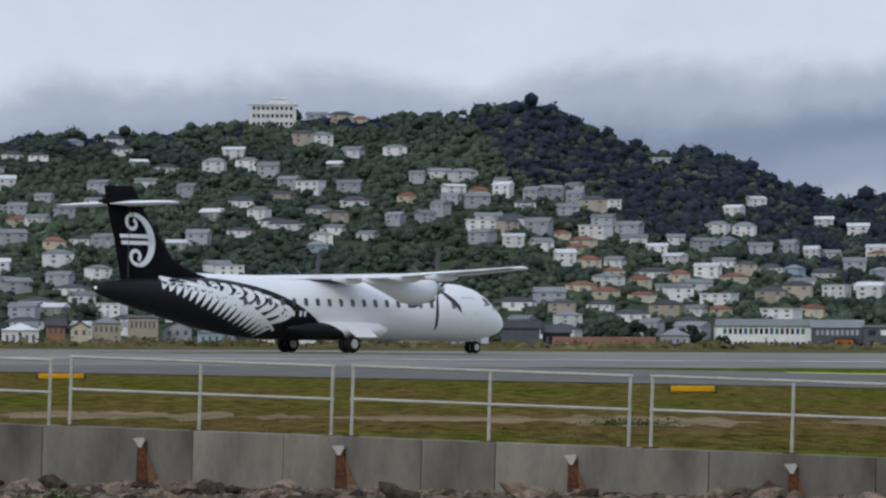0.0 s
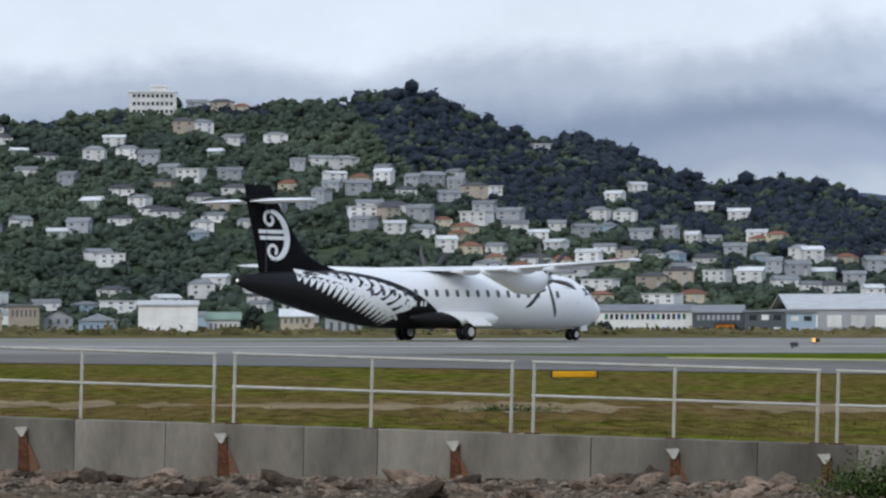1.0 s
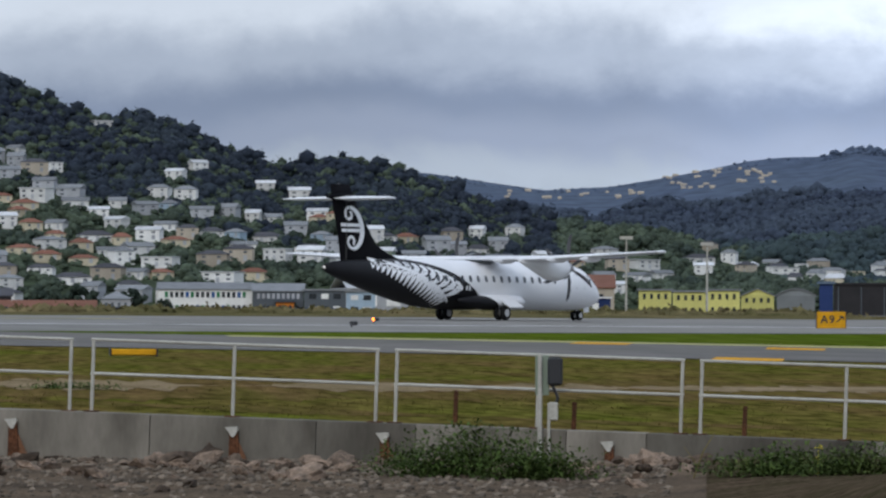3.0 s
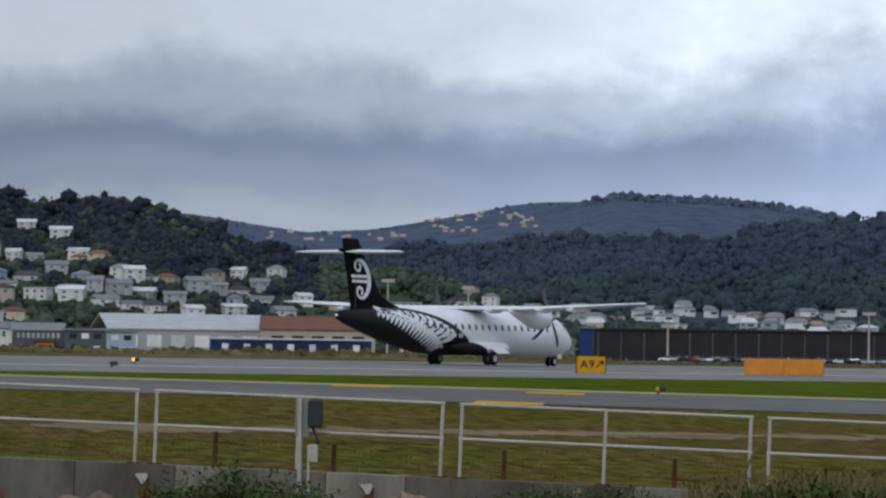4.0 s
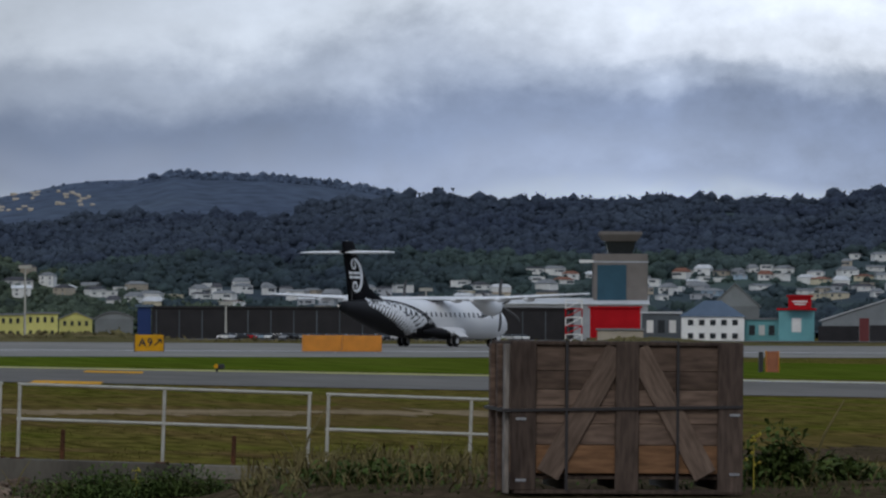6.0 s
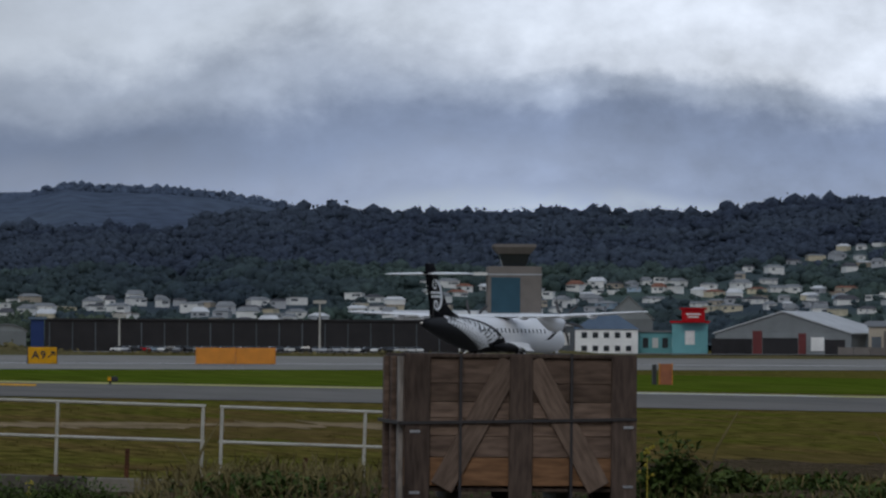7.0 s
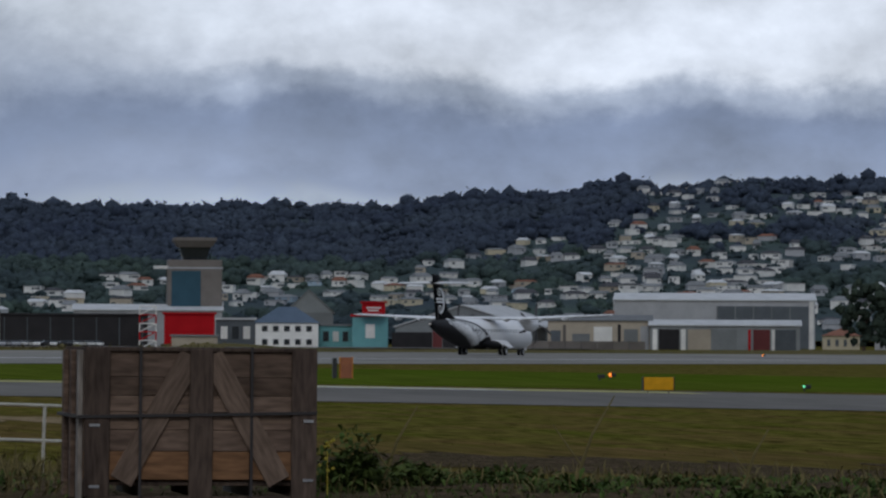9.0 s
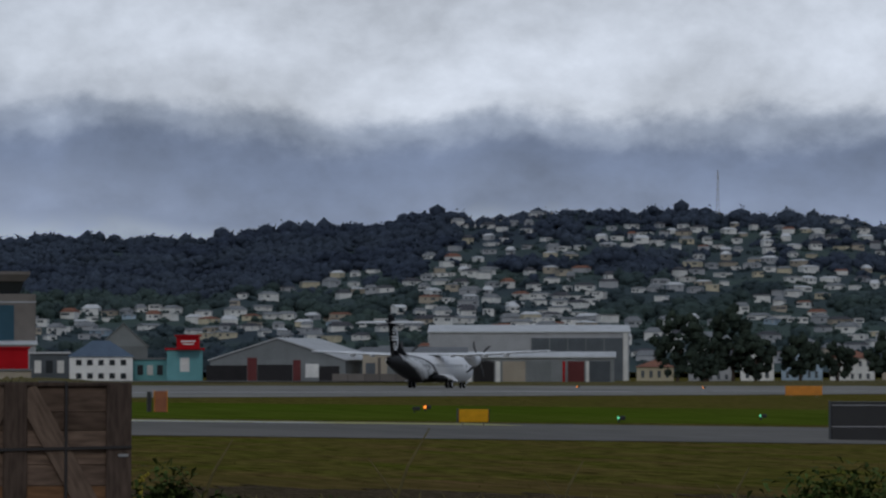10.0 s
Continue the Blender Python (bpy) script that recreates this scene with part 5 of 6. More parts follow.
shed = building("canopy_shed", 23.68, 25.7, 1080, 0.16, "open canopy shed with white fascia", "shed", "w_steel", "r_white", "ridge", 0.07, 12)
# the first w_dark bay is a flat panel painted as a shaded opening
for x0, x1, mat in ((-18.4, -17.2, "w_white"), (-16.8, -11.6, "w_dark"), (-11.2, -10.0, "w_white"), (-9.4, -3.6, "w_beige"), (-3.2, 3.0, "w_steel"), (5.9, 6.5, "w_red"), (7.2, 11.4, "w_maroon"), (11.8, 12.6, "w_white"), (12.8, 18, "w_cladding")):
    part("bay", boxed(x0, x1, -0.25, 0.05, 0, 5.6), M[mat], shed)
low = building("low_shed", 22.3, 23.7, 1085, 0.22, "row of low grey sheds with uneven open bays", "shed", "w_beige", "r_grey", "ridge", 0.07, 14)
for x0, x1, z1, mat in ((-12.5, -10, 5.2, "w_cladding"), (-9.4, -8.6, 6.6, "w_tower"), (-7, -2.5, 4.4, "w_steel"), (-1.5, 3.2, 6.2, "w_white"), (4.6, 5.4, 6.8, "w_dark"), (6.2, 9.8, 5.6, "w_steel"), (10.4, 12.6, 6.4, "w_grey")):
    part("bay", boxed(x0, x1, -0.25, 0.05, 0.2, z1), M[mat], low)
fence = empty("mesh_fence", Matrix.Translation(at(22.75, 1060, up(1060, FAR_BASE))) @ pose(0, 0, 0, 0, 0, -22.75), "dark green mesh fence before the sheds", "fence")
for k in range(8):
    part("fence_panel", boxed(-16 + 4 * k + 0.1, -12 + 4 * k, 0, 0.1, 0, 2.4), M["w_tower"], fence)
    part("fence_post", boxed(-16 + 4 * k - 0.06, -16 + 4 * k + 0.06, -0.05, 0.15, 0, 2.6), M["w_dark"], fence)
building("white_block", -4.12, -3.32, 1080, 0.26, "plain white industrial block", "building", "w_white", "r_white", "ridge", 0.06, 14)
building("apartment_tower", -4.24, -3.6, 1930, 3.12, "white multi-storey apartment block on the hilltop", "building", "w_white", "w_white", "flat", depth=12, base=2.7, storeys=4, bays=9)
building("apartment_tower", -3.95, -3.72, 1932, 3.2, "white plant room on the hilltop block", "building", "w_white", "w_white", "flat", depth=8, base=2.7)
for a0, a1, d, t, wm, rm, sh, bays, lab in (
        (-7.55, -7.05, 1090, 0.06, "w_white", "r_white", "hip", 5, "white hall with a pale hipped roof"), (-6.95, -6.7, 1085, 0.13, "w_brick", "r_dark", "ridge", 3, "brick house with a dark roof by the airfield"),
        (-6.62, -6.38, 1085, 0.10, "w_cream", "r_dark", "gable_front", 2, "cream gabled house beside the airfield"), (-6.34, -5.95, 1100, 0.16, "w_beige", "r_grey", "hip", 5, "beige two-storey house by the airfield"),
        (-5.86, -5.45, 1095, 0.24, "w_beige", "r_grey", "flat", 6, "beige block of flats by the airfield"), (-5.38, -5.0, 1110, 0.10, "w_grey", "r_dark", "gable_front", 3, "grey gabled house by the airfield"),
        (-4.92, -4.4, 1090, 0.04, "w_blue", "r_grey", "hip", 5, "pale blue low house by the airfield"), (-3.2, -2.75, 1090, 0.06, "w_white", "r_green", "ridge", 6, "long white shed with a pale roof"),
        (-2.2, -1.75, 1100, 0.10, "w_beige", "r_white", "ridge", 5, "low building with a cream roof"), (-1.6, -1.1, 1090, 0.08, "w_grey", "r_grey", "hip", 4, "grey house with a grey hipped roof"),
        (-0.82, -0.3, 1090, 0.12, "w_cladding", "r_dark", "ridge", 4, "dark barn-like shed by the airfield"), (-0.26, 0.12, 1093, 0.06, "w_dark", "r_dark", "ridge", 4, "black shed with a low roof"),
        (-0.1, 1.25, 1080, -0.10, "w_grey", "r_red", "ridge", 9, "long low building with a faded red roof"), (1.32, 1.72, 1120, 0.02, "w_grey", "r_grey", "hip", 4, "low grey house behind shrubs"),
        (26.0, 26.5, 1150, 0.02, "w_cream", "r_red", "hip", 4, "low house with an orange roof"), (26.7, 27.3, 1160, 0.10, "w_grey", "r_grey", "hip", 5, "grey house with a grey roof"), (27.4, 27.85, 1150, 0.20, "w_white", "r_grey", "gable_front", 3, "white gabled house with a grey roof"),
        (27.95, 28.5, 1170, 0.22, "w_blue", "r_grey", "hip", 5, "pale blue house among dark trees"), (28.6, 29.2, 1150, 0.14, "w_white", "r_red", "hip", 5, "white house with an orange roof"), (29.3, 30.0, 1150, 0.18, "w_beige", "r_dark", "hip", 5, "beige house with a dark roof")):
    building("house", a0, a1, d, t, lab, "house", wm, rm, sh, 0.10, 10, storeys=1 if t < 0.09 else 2, bays=bays, fill=0.38, window="pane")

# control tower
tower = empty("control_tower", Matrix.Translation(at(17.52, 1264, up(1264, FAR_BASE))) @ pose(0, 0, 0, 0, 0, -14), "concrete airport control tower with a dark glazed cab", "control tower")
k = 1264 * math.tan(radians(1))
part("shaft", boxed(-8, 8, -5, 5, 0, 1.2 * k, 0.2), M["w_tower"], tower)
part("glazing", boxed(-7, 1.6, -5.3, -4.9, 0.55 * k, 1.05 * k), M["w_towerglass"], tower, "dark blue glazed face")
part("cab", loft([[(-3.4, -3.2, 1.2 * k), (3.4, -3.2, 1.2 * k), (3.4, 3.2, 1.2 * k), (-3.4, 3.2, 1.2 * k)], [(-4.6, -4.4, 1.38 * k), (4.6, -4.4, 1.38 * k), (4.6, 4.4, 1.38 * k), (-4.6, 4.4, 1.38 * k)]]), M["glass"], tower, "dark glass cab")
part("cab_roof", loft([[(-s, -s, z), (s, -s, z), (s, s, z), (-s, s, z)] for s, z in ((4.8, 1.37 * k), (6.3, 1.46 * k), (6.2, 1.5 * k))]), M["w_tower"], tower, "overhanging concrete roof")
for z in (0.2, 0.45, 1.08):
    part("shaft_band", boxed(-8.15, 8.15, -5.15, 5.15, z * k, z * k + 0.5), M["w_grey"], tower)
part("balcony", boxed(-12, -8, -4, 4, 1.08 * k, 1.12 * k), M["w_white"], tower)

# red and white lattice frame, light masts, hilltop mast
lat = empty("lattice_frame", Matrix.Translation(at(16.9, 1000, up(1000, FAR_BASE))), "red and white steel lattice frame", "mast")
for z in range(5):
    bm = bmesh.new()
    z0, z1 = z * 2, z * 2 + 2
    for x in (-2, 2):
        rod(bm, (x, 0, z0), (x, 0, z1), 0.16, seg=6)
    rod(bm, (-2, 0, z0), (2, 0, z1), 0.12, seg=6)
    rod(bm, (-2, 0, z1), (2, 0, z1), 0.14, seg=6)
    part("lattice_bay", bm, M["w_red" if z % 2 else "w_white"], lat)
for a, e in ((8.41, 0.86), (9.5, 0.78), (14.9, 0.5), (12.2, 0.3)):
    d = 1050
    z0 = up(d, FAR_BASE)
    lm = empty("light_mast", Matrix.Translation(at(a, d, z0)), "tall pale steel light mast", "lamp mast", "light masts")
    h = up(d, e) - z0
    part("pole", rod(bmesh.new(), (0, 0, 0), (0, 0, h), 0.3, 0.2, 8), M["galv"], lm)
    part("lamp_head", boxed(-1.6, 1.6, -0.4, 0.4, h - 0.2, h + 0.6), M["galv"], lm)
mast = empty("radio_mast", Matrix.Translation(at(27.1, 2690, up(2690, 1.95))), "thin steel lattice radio mast on the hilltop", "mast")
bm = bmesh.new()
for i in range(10):
    z = 3.4 * i
    r = 1.4 - 0.12 * i
    for x in (-1, 1):
        rod(bm, (x * r, 0, z), (x * (r - 0.12), 0, z + 3.4), 0.16, seg=5)
    rod(bm, (-r, 0, z), (r - 0.12, 0, z + 3.4), 0.12, seg=5)
part("lattice", bm, M["galv"], mast)

# trees at the airfield's far corner
M["crown"] = material("broad_crown", (0.026, 0.037, 0.030), 0.95, second=(0.042, 0.056, 0.040), scale=0.2, fine_scale=1.5, fine_amount=0.3, island=0.35)


def tree(a, d, el, r, label):
    z0 = up(d, FAR_BASE)
    h = up(d, el) - z0
    t = empty("tree", Matrix.Translation(at(a, d, z0)), label, "tree", "broad trees by the hangars")
    part("trunk", rod(rod(bmesh.new(), (0, 0, 0), (0.2, 0, h * 0.5), 0.5, 0.3, 7), (0.1, 0, h * 0.35), (r * 0.5, 0, h * 0.65), 0.25, 0.1, 6), M["wood_grey"], t)
    vs, fs, n = [], [], 0
    for _ in range(80):
        bv, bf = BLOBS[rng.randrange(5)]
        s = r * rng.uniform(0.10, 0.24)
        v = Vector((rng.gauss(0, 1), rng.gauss(0, 1), rng.gauss(0, 1))).normalized() * rng.uniform(0.5, 1)
        vs.append(bv * s + np.array([v.x * r, v.y * r * 0.8, h * 0.55 + v.z * h * 0.44]))
        fs.append(bf + n)
        n += len(bv)
        tri = vs[-1][tree_rng.integers(0, len(bv), 14)][:, None, :] + tree_rng.normal(size=(14, 3, 3)) * r * 0.035
        vs.append(tri.reshape(-1, 3))
        fs.append(np.arange(42).reshape(-1, 3) + n)
        n += 42
    me = bpy.data.meshes.new("crown")
    me.from_pydata(np.concatenate(vs).tolist(), [], np.concatenate(fs).tolist())
    me.materials.append(M["crown"])
    new("crown", me).parent = t


for a, d, el, r in ((26.55, 1060, 0.78, 7), (26.95, 1080, 0.6, 5), (27.3, 1090, 0.85, 7.5), (27.6, 1085, 0.45, 6), (28.2, 1090, 0.5, 6), (28.7, 1100, 0.35, 5), (29.4, 1090, 0.5, 7), (2.17, 1100, 0.02, 2.4), (-2.6, 1130, 0.25, 4), (-7.9, 1120, 0.3, 6), (26.9, 1040, 0.2, 4), (0.55, 1120, 0.14, 4), (-5.15, 1130, 0.2, 3.5), (1.05, 1120, 0.2, 5), (1.75, 1130, 0.15, 4)):
    tree(a, d, el, r, "dark green broad-crowned tree by the airfield")

# parked cars
def car(mat, label):
    c = empty("parked_car", Matrix.Identity(4), label, "car", "parked cars")
    part("body", loft([[(x, y, z) for x, z in ((-2.1, 0.35), (-2.15, 0.75), (-1.3, 0.95), (1.2, 0.98), (2.1, 0.8), (2.15, 0.35))] for y in (-0.85, 0.85)]), M[mat], c)
    part("cabin", loft([[(x, y * k, z) for x, z, k in ((-1.35, 0.93, 1), (-0.8, 1.45, 0.85), (0.7, 1.45, 0.85), (1.3, 0.95, 1))] for y in (-0.78, 0.78)]), M["glass"], c)
    for x in (-1.3, 1.3):
        for y in (-0.8, 0.8):
            part("wheel", rod(bmesh.new(), (x, y - 0.1, 0.32), (x, y + 0.1, 0.32), 0.32, seg=12), M["tyre"], c)
    return c


CARS = [car("w_white", "white car parked beside the airfield"), car("w_grey", "silver car parked beside the airfield"), car("dark", "black car parked beside the airfield"), car("w_red", "red car parked beside the airfield"), car("w_blue", "pale blue car parked beside the airfield")]
spots = [(12.2 + 0.115 * i + rng.uniform(-0.02, 0.02), 1040) for i in range(36)] + [(2.9 + 0.2 * i, 1050) for i in range(9)] + [(-4.6 + 0.33 * i, 1050) for i in range(15)] + [(0.6 + 0.3 * i, 1050) for i in range(7)]
for i, (a, d) in enumerate(spots):
    m = Matrix.Translation(at(a, d, up(d, -0.17))) @ pose(0, 0, 0, 0, 0, rng.uniform(0, 180))
    k = i if i < 5 else rng.choices(range(5), (6, 4, 4, 1, 1))[0]
    if i < 5:
        CARS[i].matrix_basis = m
    else:
        copy_thing(CARS[k], m)
strip("car_park", (160, 1040), (1, -0.22), -40, 40, 260, 0.0, M["asphalt"], "asphalt car park", steps=20).location.z = up(1040, -0.172) - ground_z(14, 1040)

# ---- airfield signs, markers and lights ----
M["drum"] = material("faded_red_drum", (0.36, 0.12, 0.05), 0.7, second=(0.22, 0.075, 0.04), scale=2)
M["flower"] = material("yellow_petal", (0.45, 0.38, 0.06), 0.8)


def marker_box(name, az, d, w, h, mat, label, category, legs=True, depth=0.25, lift=0.12):
    z = ground_z(az, d)
    ob = empty(name, Matrix.Translation(at(az, d, z)) @ pose(0, 0, 0, 0, 0, -az + 6), label, category)
    part("panel", boxed(-w / 2, w / 2, 0, depth, lift, lift + h, 0.02), M[mat], ob)
    for x in (-w / 2 - 0.03, w / 2):
        part("frame", boxed(x, x + 0.03, -0.02, depth + 0.02, lift - 0.02, lift + h + 0.02), M["dark"] if mat in ("yellow", "dark") else M["orange"], ob)
    for x in (-w * 0.35, w * 0.35) if legs else ():
        part("leg", rod(bmesh.new(), (x, depth / 2, -0.1), (x, depth / 2, lift + 0.02), 0.03, seg=6), M["galv"], ob)
    return ob


def dist_for(az, el):
    lo, hi = wall_dist(az) + 1, runway_at(az)[0]
    for _ in range(30):
        mid = (lo + hi) / 2
        if math.degrees(math.atan((ground_z(az, mid) - EYE[2]) / mid)) < el:
            lo = mid
        else:
            hi = mid
    return lo


d = dist_for(11.17, -0.37)
sg = marker_box("taxiway_sign", 11.17, d, d * 0.0068, d * 0.0039, "yellow", "yellow taxiway sign with black letters and dark frame", "sign")
zc = 0.15 + d * 0.0020
for char, x in (("A", -0.24), ("9", 0.02)):
    text = bpy.data.curves.new("sign_letter", "FONT")
    text.body, text.size, text.align_x, text.extrude, text.offset = char, d * 0.0026, "CENTER", 0.008, 0.012
    source = bpy.data.objects.new("sign_letter", text)
    bm = bmesh.new()
    bm.from_mesh(bpy.data.meshes.new_from_object(source))
    bpy.data.objects.remove(source)
    bmesh.ops.transform(bm, matrix=Matrix.Translation((d * 0.0068 * x, -0.012, zc - d * 0.0009)) @ Matrix.Rotation(radians(90), 4, "X"), verts=bm.verts)
    part("letter", bm, M["dark"], sg)
bm, ax, s = bmesh.new(), d * 0.0068 * 0.3, d * 0.0008
rod(bm, (ax - s, -0.012, zc - s * 0.8), (ax + s, -0.012, zc + s * 0.8), s * 0.2, seg=6)
rod(bm, (ax + s, -0.012, zc + s * 0.8), (ax - s * 0.2, -0.012, zc + s * 0.8), s * 0.2, seg=6)
rod(bm, (ax + s, -0.012, zc + s * 0.8), (ax + s, -0.012, zc - s * 0.3), s * 0.2, seg=6)
part("arrow", bm, M["dark"], sg)
for az in (13.5, 14.04):
    d = dist_for(az, -0.36)
    marker_box("marker_board", az, d, d * 0.0091, d * 0.0038, "orange", "orange closed-area marker board on short legs", "marker board")
d = dist_for(19.6, -0.59)
rb = marker_box("marker_drum", 19.58, d, d * 0.0028, d * 0.0050, "drum", "orange and black upright marker", "marker", False, 0.4, 0.0)
part("dark_side", boxed(-d * 0.0022 - 0.18, -d * 0.0022, 0.02, 0.35, 0, d * 0.0048), M["dark"], rb)
d = dist_for(23.8, -0.79)
marker_box("marker_box", 23.8, d, d * 0.0071, d * 0.0030, "yellow", "yellow box-shaped taxiway marker on a post", "marker", True, 0.4, 0.18)
d = dist_for(1.77, -0.75)
marker_box("edge_marker", 1.77, d, d * 0.0107, d * 0.0014, "yellow", "flat yellow bar lying at the grassy taxiway edge", "marker", False, 0.3, 0.02)
# this box stands in for a yellow line painted on the taxiway
d = dist_for(-6.7, -0.6)
marker_box("edge_marker", -6.75, d, d * 0.011, d * 0.0012, "yellow", "flat yellow bar lying at the grassy taxiway edge", "marker", False, 0.3, 0.02)
d = dist_for(28.3, -0.38)
marker_box("marker_board", 28.25, d, d * 0.0085, d * 0.0022, "orange", "orange closed-area marker board on short legs", "marker board")
d = dist_for(29.1, -0.97)
bb = marker_box("equipment_case", 29.25, d, d * 0.022, d * 0.0092, "dark", "black equipment case with pale edge strips", "case", False, 0.8, 0.0)
for z in (0.35, 0.9):
    part("edge_strip", boxed(-d * 0.011, d * 0.011, -0.012, 0.0, d * 0.0092 * z, d * 0.0092 * z + 0.03), M["metal"], bb)


def field_light(az, el, lamp, label):
    d = dist_for(az, el)
    ob = empty("field_light", Matrix.Translation(at(az, d, ground_z(az, d))) @ pose(0, 0, 0, 0, 0, -az), label, "airfield light", "airfield lights")
    part("stem", rod(bmesh.new(), (0, 0, -0.05), (0, 0, 0.2), 0.04, seg=8), M["dark"], ob)
    part("housing", boxed(0.04, 0.28, -0.1, 0.1, 0.12, 0.30, 0.03), M["dark"], ob)
    part("lens", rod(bmesh.new(), (-0.02, -0.05, 0.22), (-0.02, 0.1, 0.22), 0.05 if lamp == "greenlamp" else 0.08, seg=12), M[lamp], ob)


for az, el, lamp, label in ((12.08, -0.62, "yellow", "black taxiway light with an amber lens"), (23.15, -0.58, "redlamp", "lit red-orange taxiway guard light"), (25.76, -0.735, "greenlamp", "lit green taxiway light"), (27.67, -0.70, "greenlamp", "lit green taxiway light"), (5.0, -0.30, "redlamp", "lit red-orange taxiway guard light"),
                            (4.7, -0.36, "dark", "small dark taxiway light"), (23.0, -0.60, "dark", "small dark taxiway light"), (26.9, -0.28, "redlamp", "lit red-orange taxiway guard light"), (25.2, -0.27, "redlamp", "lit red-orange taxiway guard light")):
    field_light(az, el, lamp, label)

# ---- foreground: loose stones, weeds and dry stalks ----
STONES = []
for i in range(6):
    bm = bmesh.new()
    bmesh.ops.create_icosphere(bm, subdivisions=2, radius=1)
    for v in bm.verts:
        v.co = Vector((v.co.x, v.co.y * 0.8, v.co.z * 0.55)) * (1 + 0.75 * noise.noise(v.co * 1.4 + Vector((i * 5.3, 0, 0))))
    me = bpy.data.meshes.new("stone")
    bm.to_mesh(me)
    bm.free()
    me.materials.append(M["stone"])
    STONES.append(me)
yard = bpy.data.objects["gravel_yard"]
for i in range(300):
    az = rng.uniform(-9.5, 9.5)
    d = wall_dist(az) - 0.5 - abs(rng.gauss(0, 3.2))
    s = rng.uniform(0.05, 0.14) * (1.9 if rng.random() < 0.14 else 1)
    ob = new("stone", STONES[i % 6])
    ob.parent = yard
    ob.matrix_basis = Matrix.Translation(at(az, d, ground_z(az, d) + s * 0.25)) @ pose(0, 0, 0, rng.uniform(-25, 25), rng.uniform(-25, 25), rng.uniform(0, 360)) @ Matrix.Diagonal((s * 1.3, s, s, 1))


def leaves(spots, size, mat, name, label, category, kind=""):
    """Bent blades and leaves; spots: place, way, length."""
    vs, fs = [], []
    for p, way, length in spots:
        side = Vector((way.y, -way.x, 0.3 * rng.uniform(-1, 1))).normalized() * size * rng.uniform(0.6, 1.4)
        mid = p + way * length * 0.55
        tip = p + way * length + Vector((0, 0, -0.25 * length))
        k = len(vs)
        vs += [p, mid - side, mid + side, tip]
        fs += [(k, k + 1, k + 2), (k + 1, k + 3, k + 2)]
    return mesh_of(name, vs, fs, mat, label, category, kind)


def bush(az, d, w, h, n, label):
    c = at(az, d, ground_z(az, d))
    out = []
    for _ in range(n):
        v = Vector((rng.gauss(0, 0.45), rng.gauss(0, 0.4), abs(rng.gauss(0, 0.5))))
        q = c + Vector((v.x * w, v.y * w * 0.6, max(0, min(v.z, 1.25) * h * (1 - 0.35 * min(1.5, abs(v.x))))))
        way = Vector((rng.uniform(-1, 1), rng.uniform(-1, 1), rng.uniform(-0.2, 1))).normalized()
        out.append((q, way, rng.uniform(0.05, 0.13)))
    leaves(out, 0.017, M["weed"], "weed_bush", label, "bush", "stuff")


for az, d, w, h, n in ((6.3, 52, 1.1, 0.55, 5200), (7.2, 51, 0.7, 0.4, 2600), (10.6, 50, 1.0, 0.3, 3000), (11.6, 49, 0.8, 0.3, 2200), (-6.8, 53, 0.5, 0.2, 600), (5.4, 54, 0.35, 0.3, 400), (19.65, 27, 0.26, 0.32, 1100), (20.4, 28, 0.4, 0.13, 700), (21.6, 29, 0.4, 0.07, 350),
                     (22.6, 27, 0.4, 0.07, 350), (24.2, 28, 0.5, 0.05, 300), (25.4, 26, 0.5, 0.06, 400), (27.5, 27, 0.6, 0.10, 700), (28.8, 28, 0.6, 0.30, 1600), (14.2, 27, 0.5, 0.12, 700), (0.9, 72, 0.9, 0.12, 500)):
    bush(az, d, w, h, n, "low green weeds and shrub on stony ground")


def tuft_field(name, a0, a1, d0, d1, n, l0, l1, mat, label, lean=0.5, width=0.006):
    out = []
    for _ in range(n):
        az, d = rng.uniform(a0, a1), rng.uniform(d0, d1)
        way = Vector((rng.gauss(0, lean), rng.gauss(0, lean), 1)).normalized()
        out.append((at(az, d, ground_z(az, d)), way, rng.uniform(l0, l1)))
    leaves(out, width, mat, name, label, "grass", "stuff")


tuft_field("dry_grass", 12.4, 16.2, 25.5, 36, 1700, 0.08, 0.36, M["straw"], "dry straw-coloured grass stalks beside the crate")
tuft_field("dry_grass", 19.2, 30, 25.5, 40, 2300, 0.06, 0.24, M["straw"], "dry straw-coloured grass stalks beside the crate")
tuft_field("green_weeds", 12.4, 30, 25, 46, 9000, 0.03, 0.11, M["weed"], "rank green weeds on the bank", 0.7, 0.009)
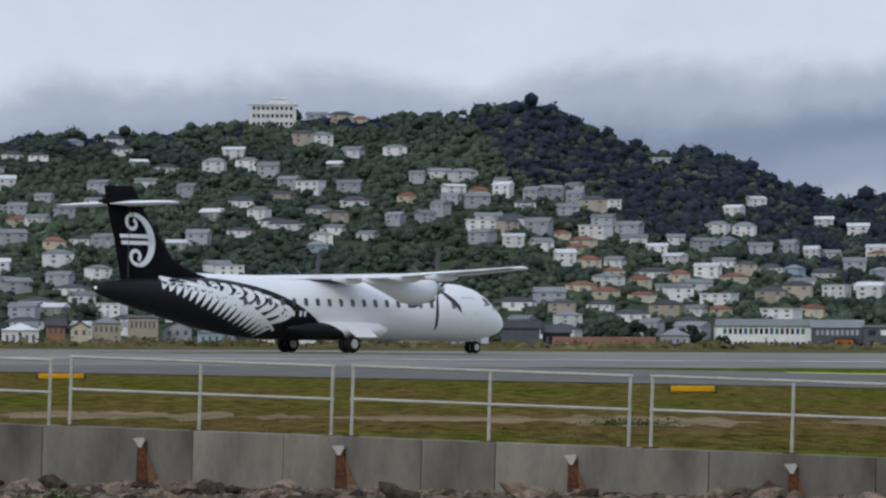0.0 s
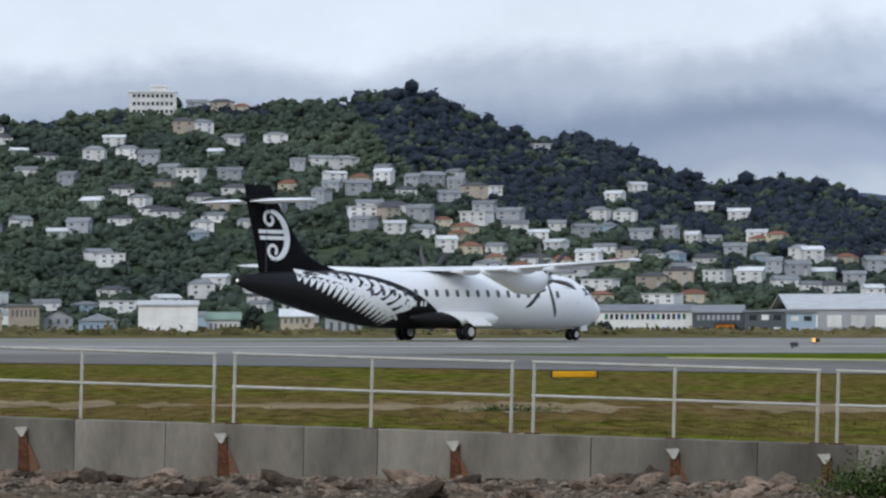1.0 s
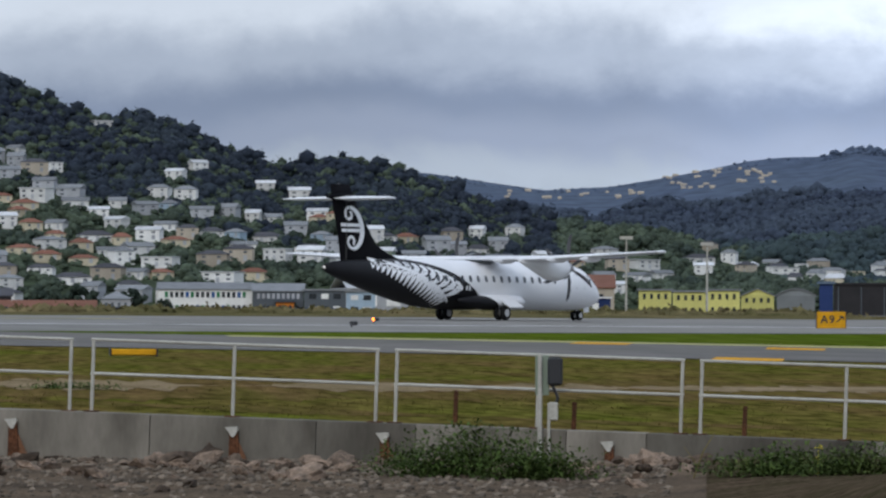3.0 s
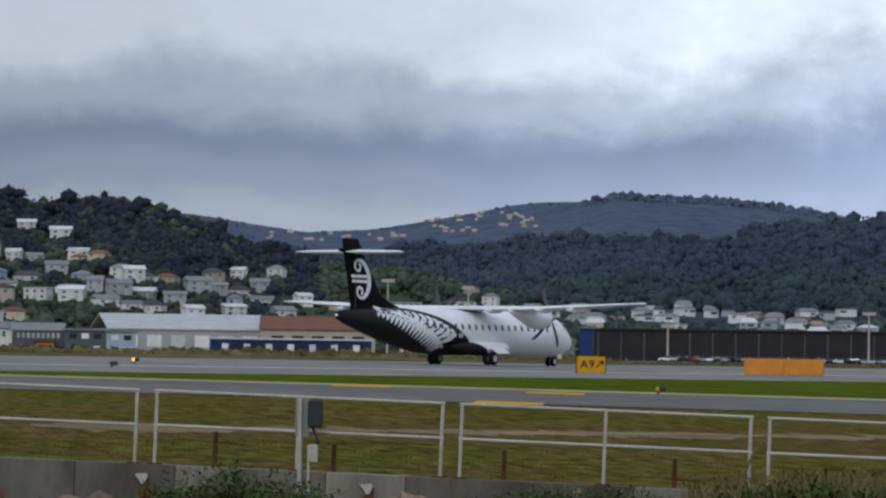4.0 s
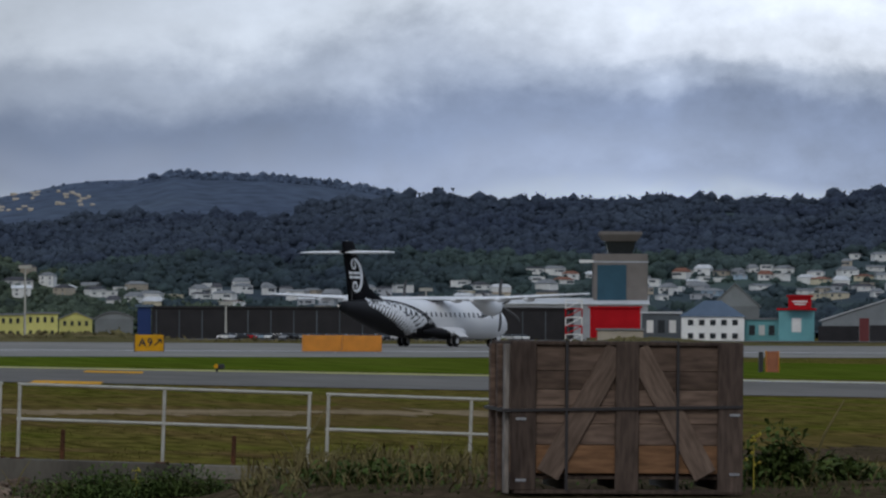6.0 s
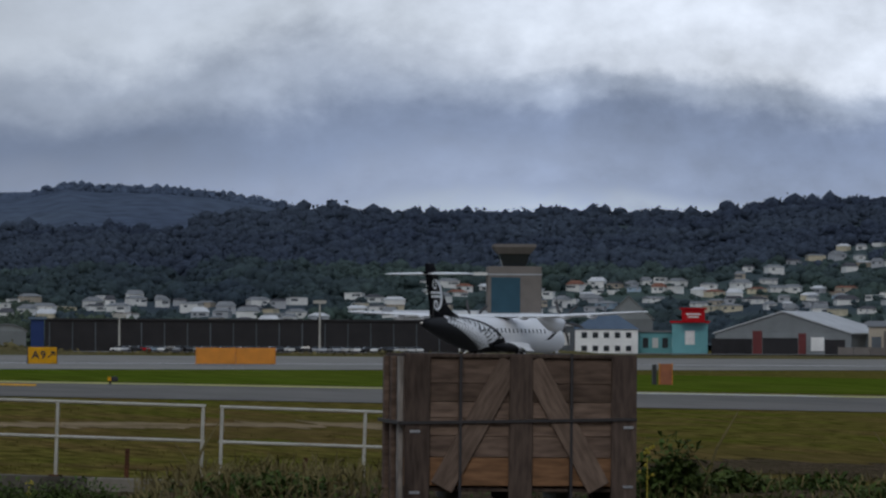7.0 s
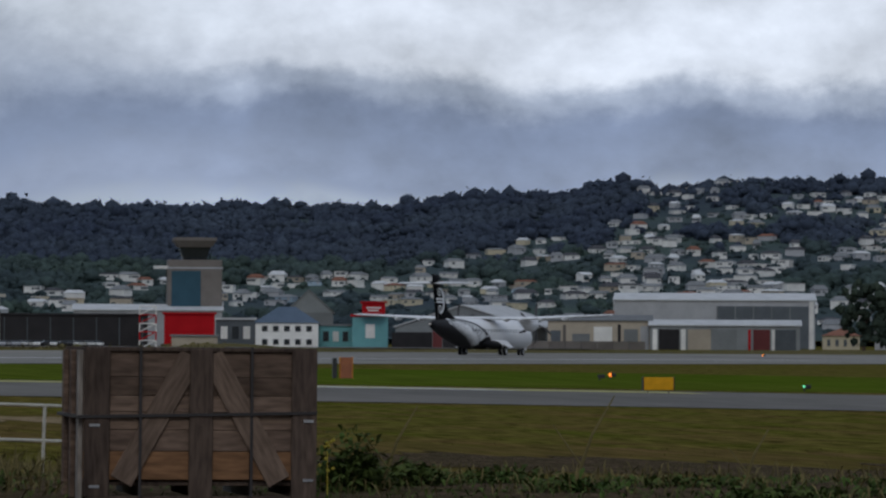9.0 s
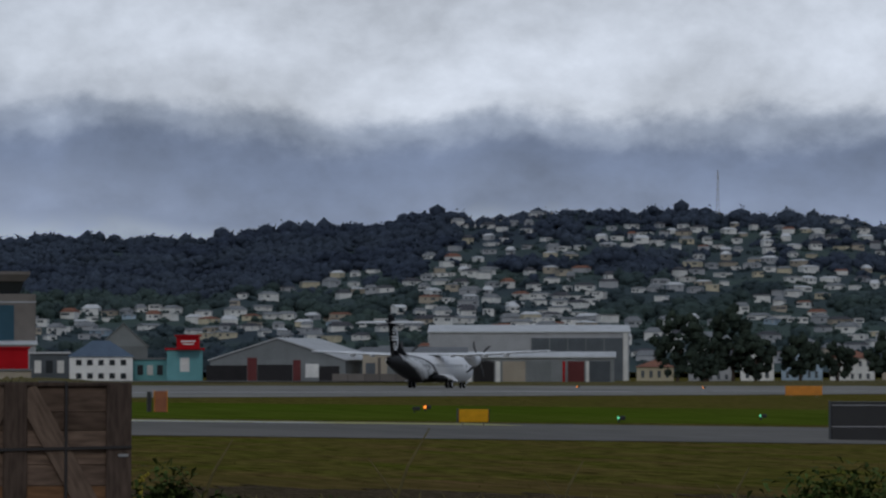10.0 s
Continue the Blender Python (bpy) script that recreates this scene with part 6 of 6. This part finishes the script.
for a0, a1, d0, d1, n in ((-9.5, 17, 52, 74, 15000), (-9.5, 17, 74, 112, 12000), (17, 31, 44, 70, 8000), (17, 31, 70, 112, 7000)):
    out = []
    for _ in range(n):
        az, d = rng.uniform(a0, a1), rng.uniform(d0, d1)
        if d > wall_dist(az) + 0.4 or az > 18:
            thick = noise.noise((d * math.sin(radians(az)) * 0.25, d * 0.12, 2.0))
            east_x = d * math.sin(radians(az))
            worn = east_x < 27 and abs(d * math.cos(radians(az)) - 74.5 - 0.66 * east_x) < 2.2 + 3 * thick
            worn = worn or (east_x > 22 and abs(d * math.cos(radians(az)) - 75 + 0.28 * east_x) < 3 + 4 * thick)
            if rng.random() < (0.10 if worn else 0.55 + thick):
                out.append((at(az, d, ground_z(az, d)), Vector((rng.gauss(0, 1.3), rng.gauss(0, 1.3), 1)).normalized(), rng.uniform(0.03, 0.10)))
    leaves(out, 0.009, M["turf"], "turf", "tufts of olive and straw-coloured grass in the field", "grass", "stuff")
pv, pf, k = [], [], 0
for _ in range(4200):
    az = rng.uniform(-9.5, 9.0)
    d = wall_dist(az) - 0.2 - abs(rng.gauss(0, 6.0))
    bv, bf = BLOBS[rng.randrange(5)]
    s = rng.uniform(0.012, 0.05)
    pv.append(bv * np.array([s * 1.3, s, s * 0.7]) + np.array(at(az, d, ground_z(az, d) + 0.02)))
    pf.append(bf + k)
    k += len(bv)
M["pebble"] = material("loose_pebbles", (0.20, 0.16, 0.12), 0.9, second=(0.09, 0.075, 0.06), scale=1.5, island=0.6)
mesh_of("loose_pebbles", np.concatenate(pv).tolist(), np.concatenate(pf).tolist(), M["pebble"], "loose brown pebbles scattered over the gravel yard", "pebbles", "stuff")
for az, d, h in ((22.6, 27, 0.62), (24.9, 27.5, 0.4), (13.1, 30, 0.5), (27.2, 28, 0.35), (9.3, 50, 0.55), (20.0, 27, 0.55)):
    g = ground_z(az, d)
    bm = rod(bmesh.new(), (0, 0, -0.05), (h * 0.25, 0, h * 0.6), 0.012, 0.009, 5)
    rod(bm, (h * 0.25, 0, h * 0.6), (h * 0.5, 0, h), 0.009, 0.004, 5)
    rod(bm, (h * 0.12, 0, h * 0.3), (-h * 0.15, 0.05, h * 0.7), 0.007, 0.003, 5)
    tagged(link("dry_stalk", bm, M["straw"]), "bare dry weed stalk leaning over the bank", "plant", "dry stalks").matrix_basis = Matrix.Translation(at(az, d, g))
for az, d in ((19.33, 25.5), (11.0, 49)):
    bm = bmesh.new()
    for k in range(10):
        p = Vector((rng.uniform(-0.05, 0.05), 0, 0.15 + rng.uniform(0, 0.22)))
        bmesh.ops.create_icosphere(bm, subdivisions=1, radius=0.012, matrix=Matrix.Translation(p))
    rod(bm, (0, 0, -0.05), (0, 0, 0.3), 0.005, 0.003, 5)
    tagged(link("flower_stem", bm, M["flower"]), "small yellow wild flowers beside the crate", "flower").matrix_basis = Matrix.Translation(at(az, d, ground_z(az, d)))


def run_on(t):
    """How far the aircraft is ahead of an even acceleration."""
    knots = ((0, -0.05), (2, 0.1), (3.5, 0.4), (4.5, 0.9), (5.5, 0.75), (7, -0.4), (8.5, -1.8), (9.5, -1.9), (10, -1.8))
    for (t0, v0), (t1, v1) in zip(knots, knots[1:]):
        if t <= t1:
            return v0 + (v1 - v0) * smooth_step(t, t0, t1)
    return knots[-1][1]


def motions():
    rows = []
    for i in range(21):
        t = 0.5 * i
        s = 15.4 * t + 1.30 * t * t - 0.35 + run_on(t)
        x, y = START[0] + s * RW[0], START[1] + s * RW[1]
        rows.append((t, pose(x, y, EYE[2] - 0.92 - 0.0045 * (s - 7) + 0.025, 0, 0.28, 90 - math.degrees(HEAD))))
    walk(plane, rows)
    for ob in plane.children:
        if ob.name.startswith("propeller"):
            p = ob.matrix_basis.translation.copy()
            walk(ob, [(0.1 * k, pose(*p, 70 * k, 0, 0)) for k in range(101)])
    for ob, x, y, r in wheels:
        walk(ob, [(0.1 * k, pose(x, y, r, 0, 75 * k, 0)) for k in range(101)])


motions()
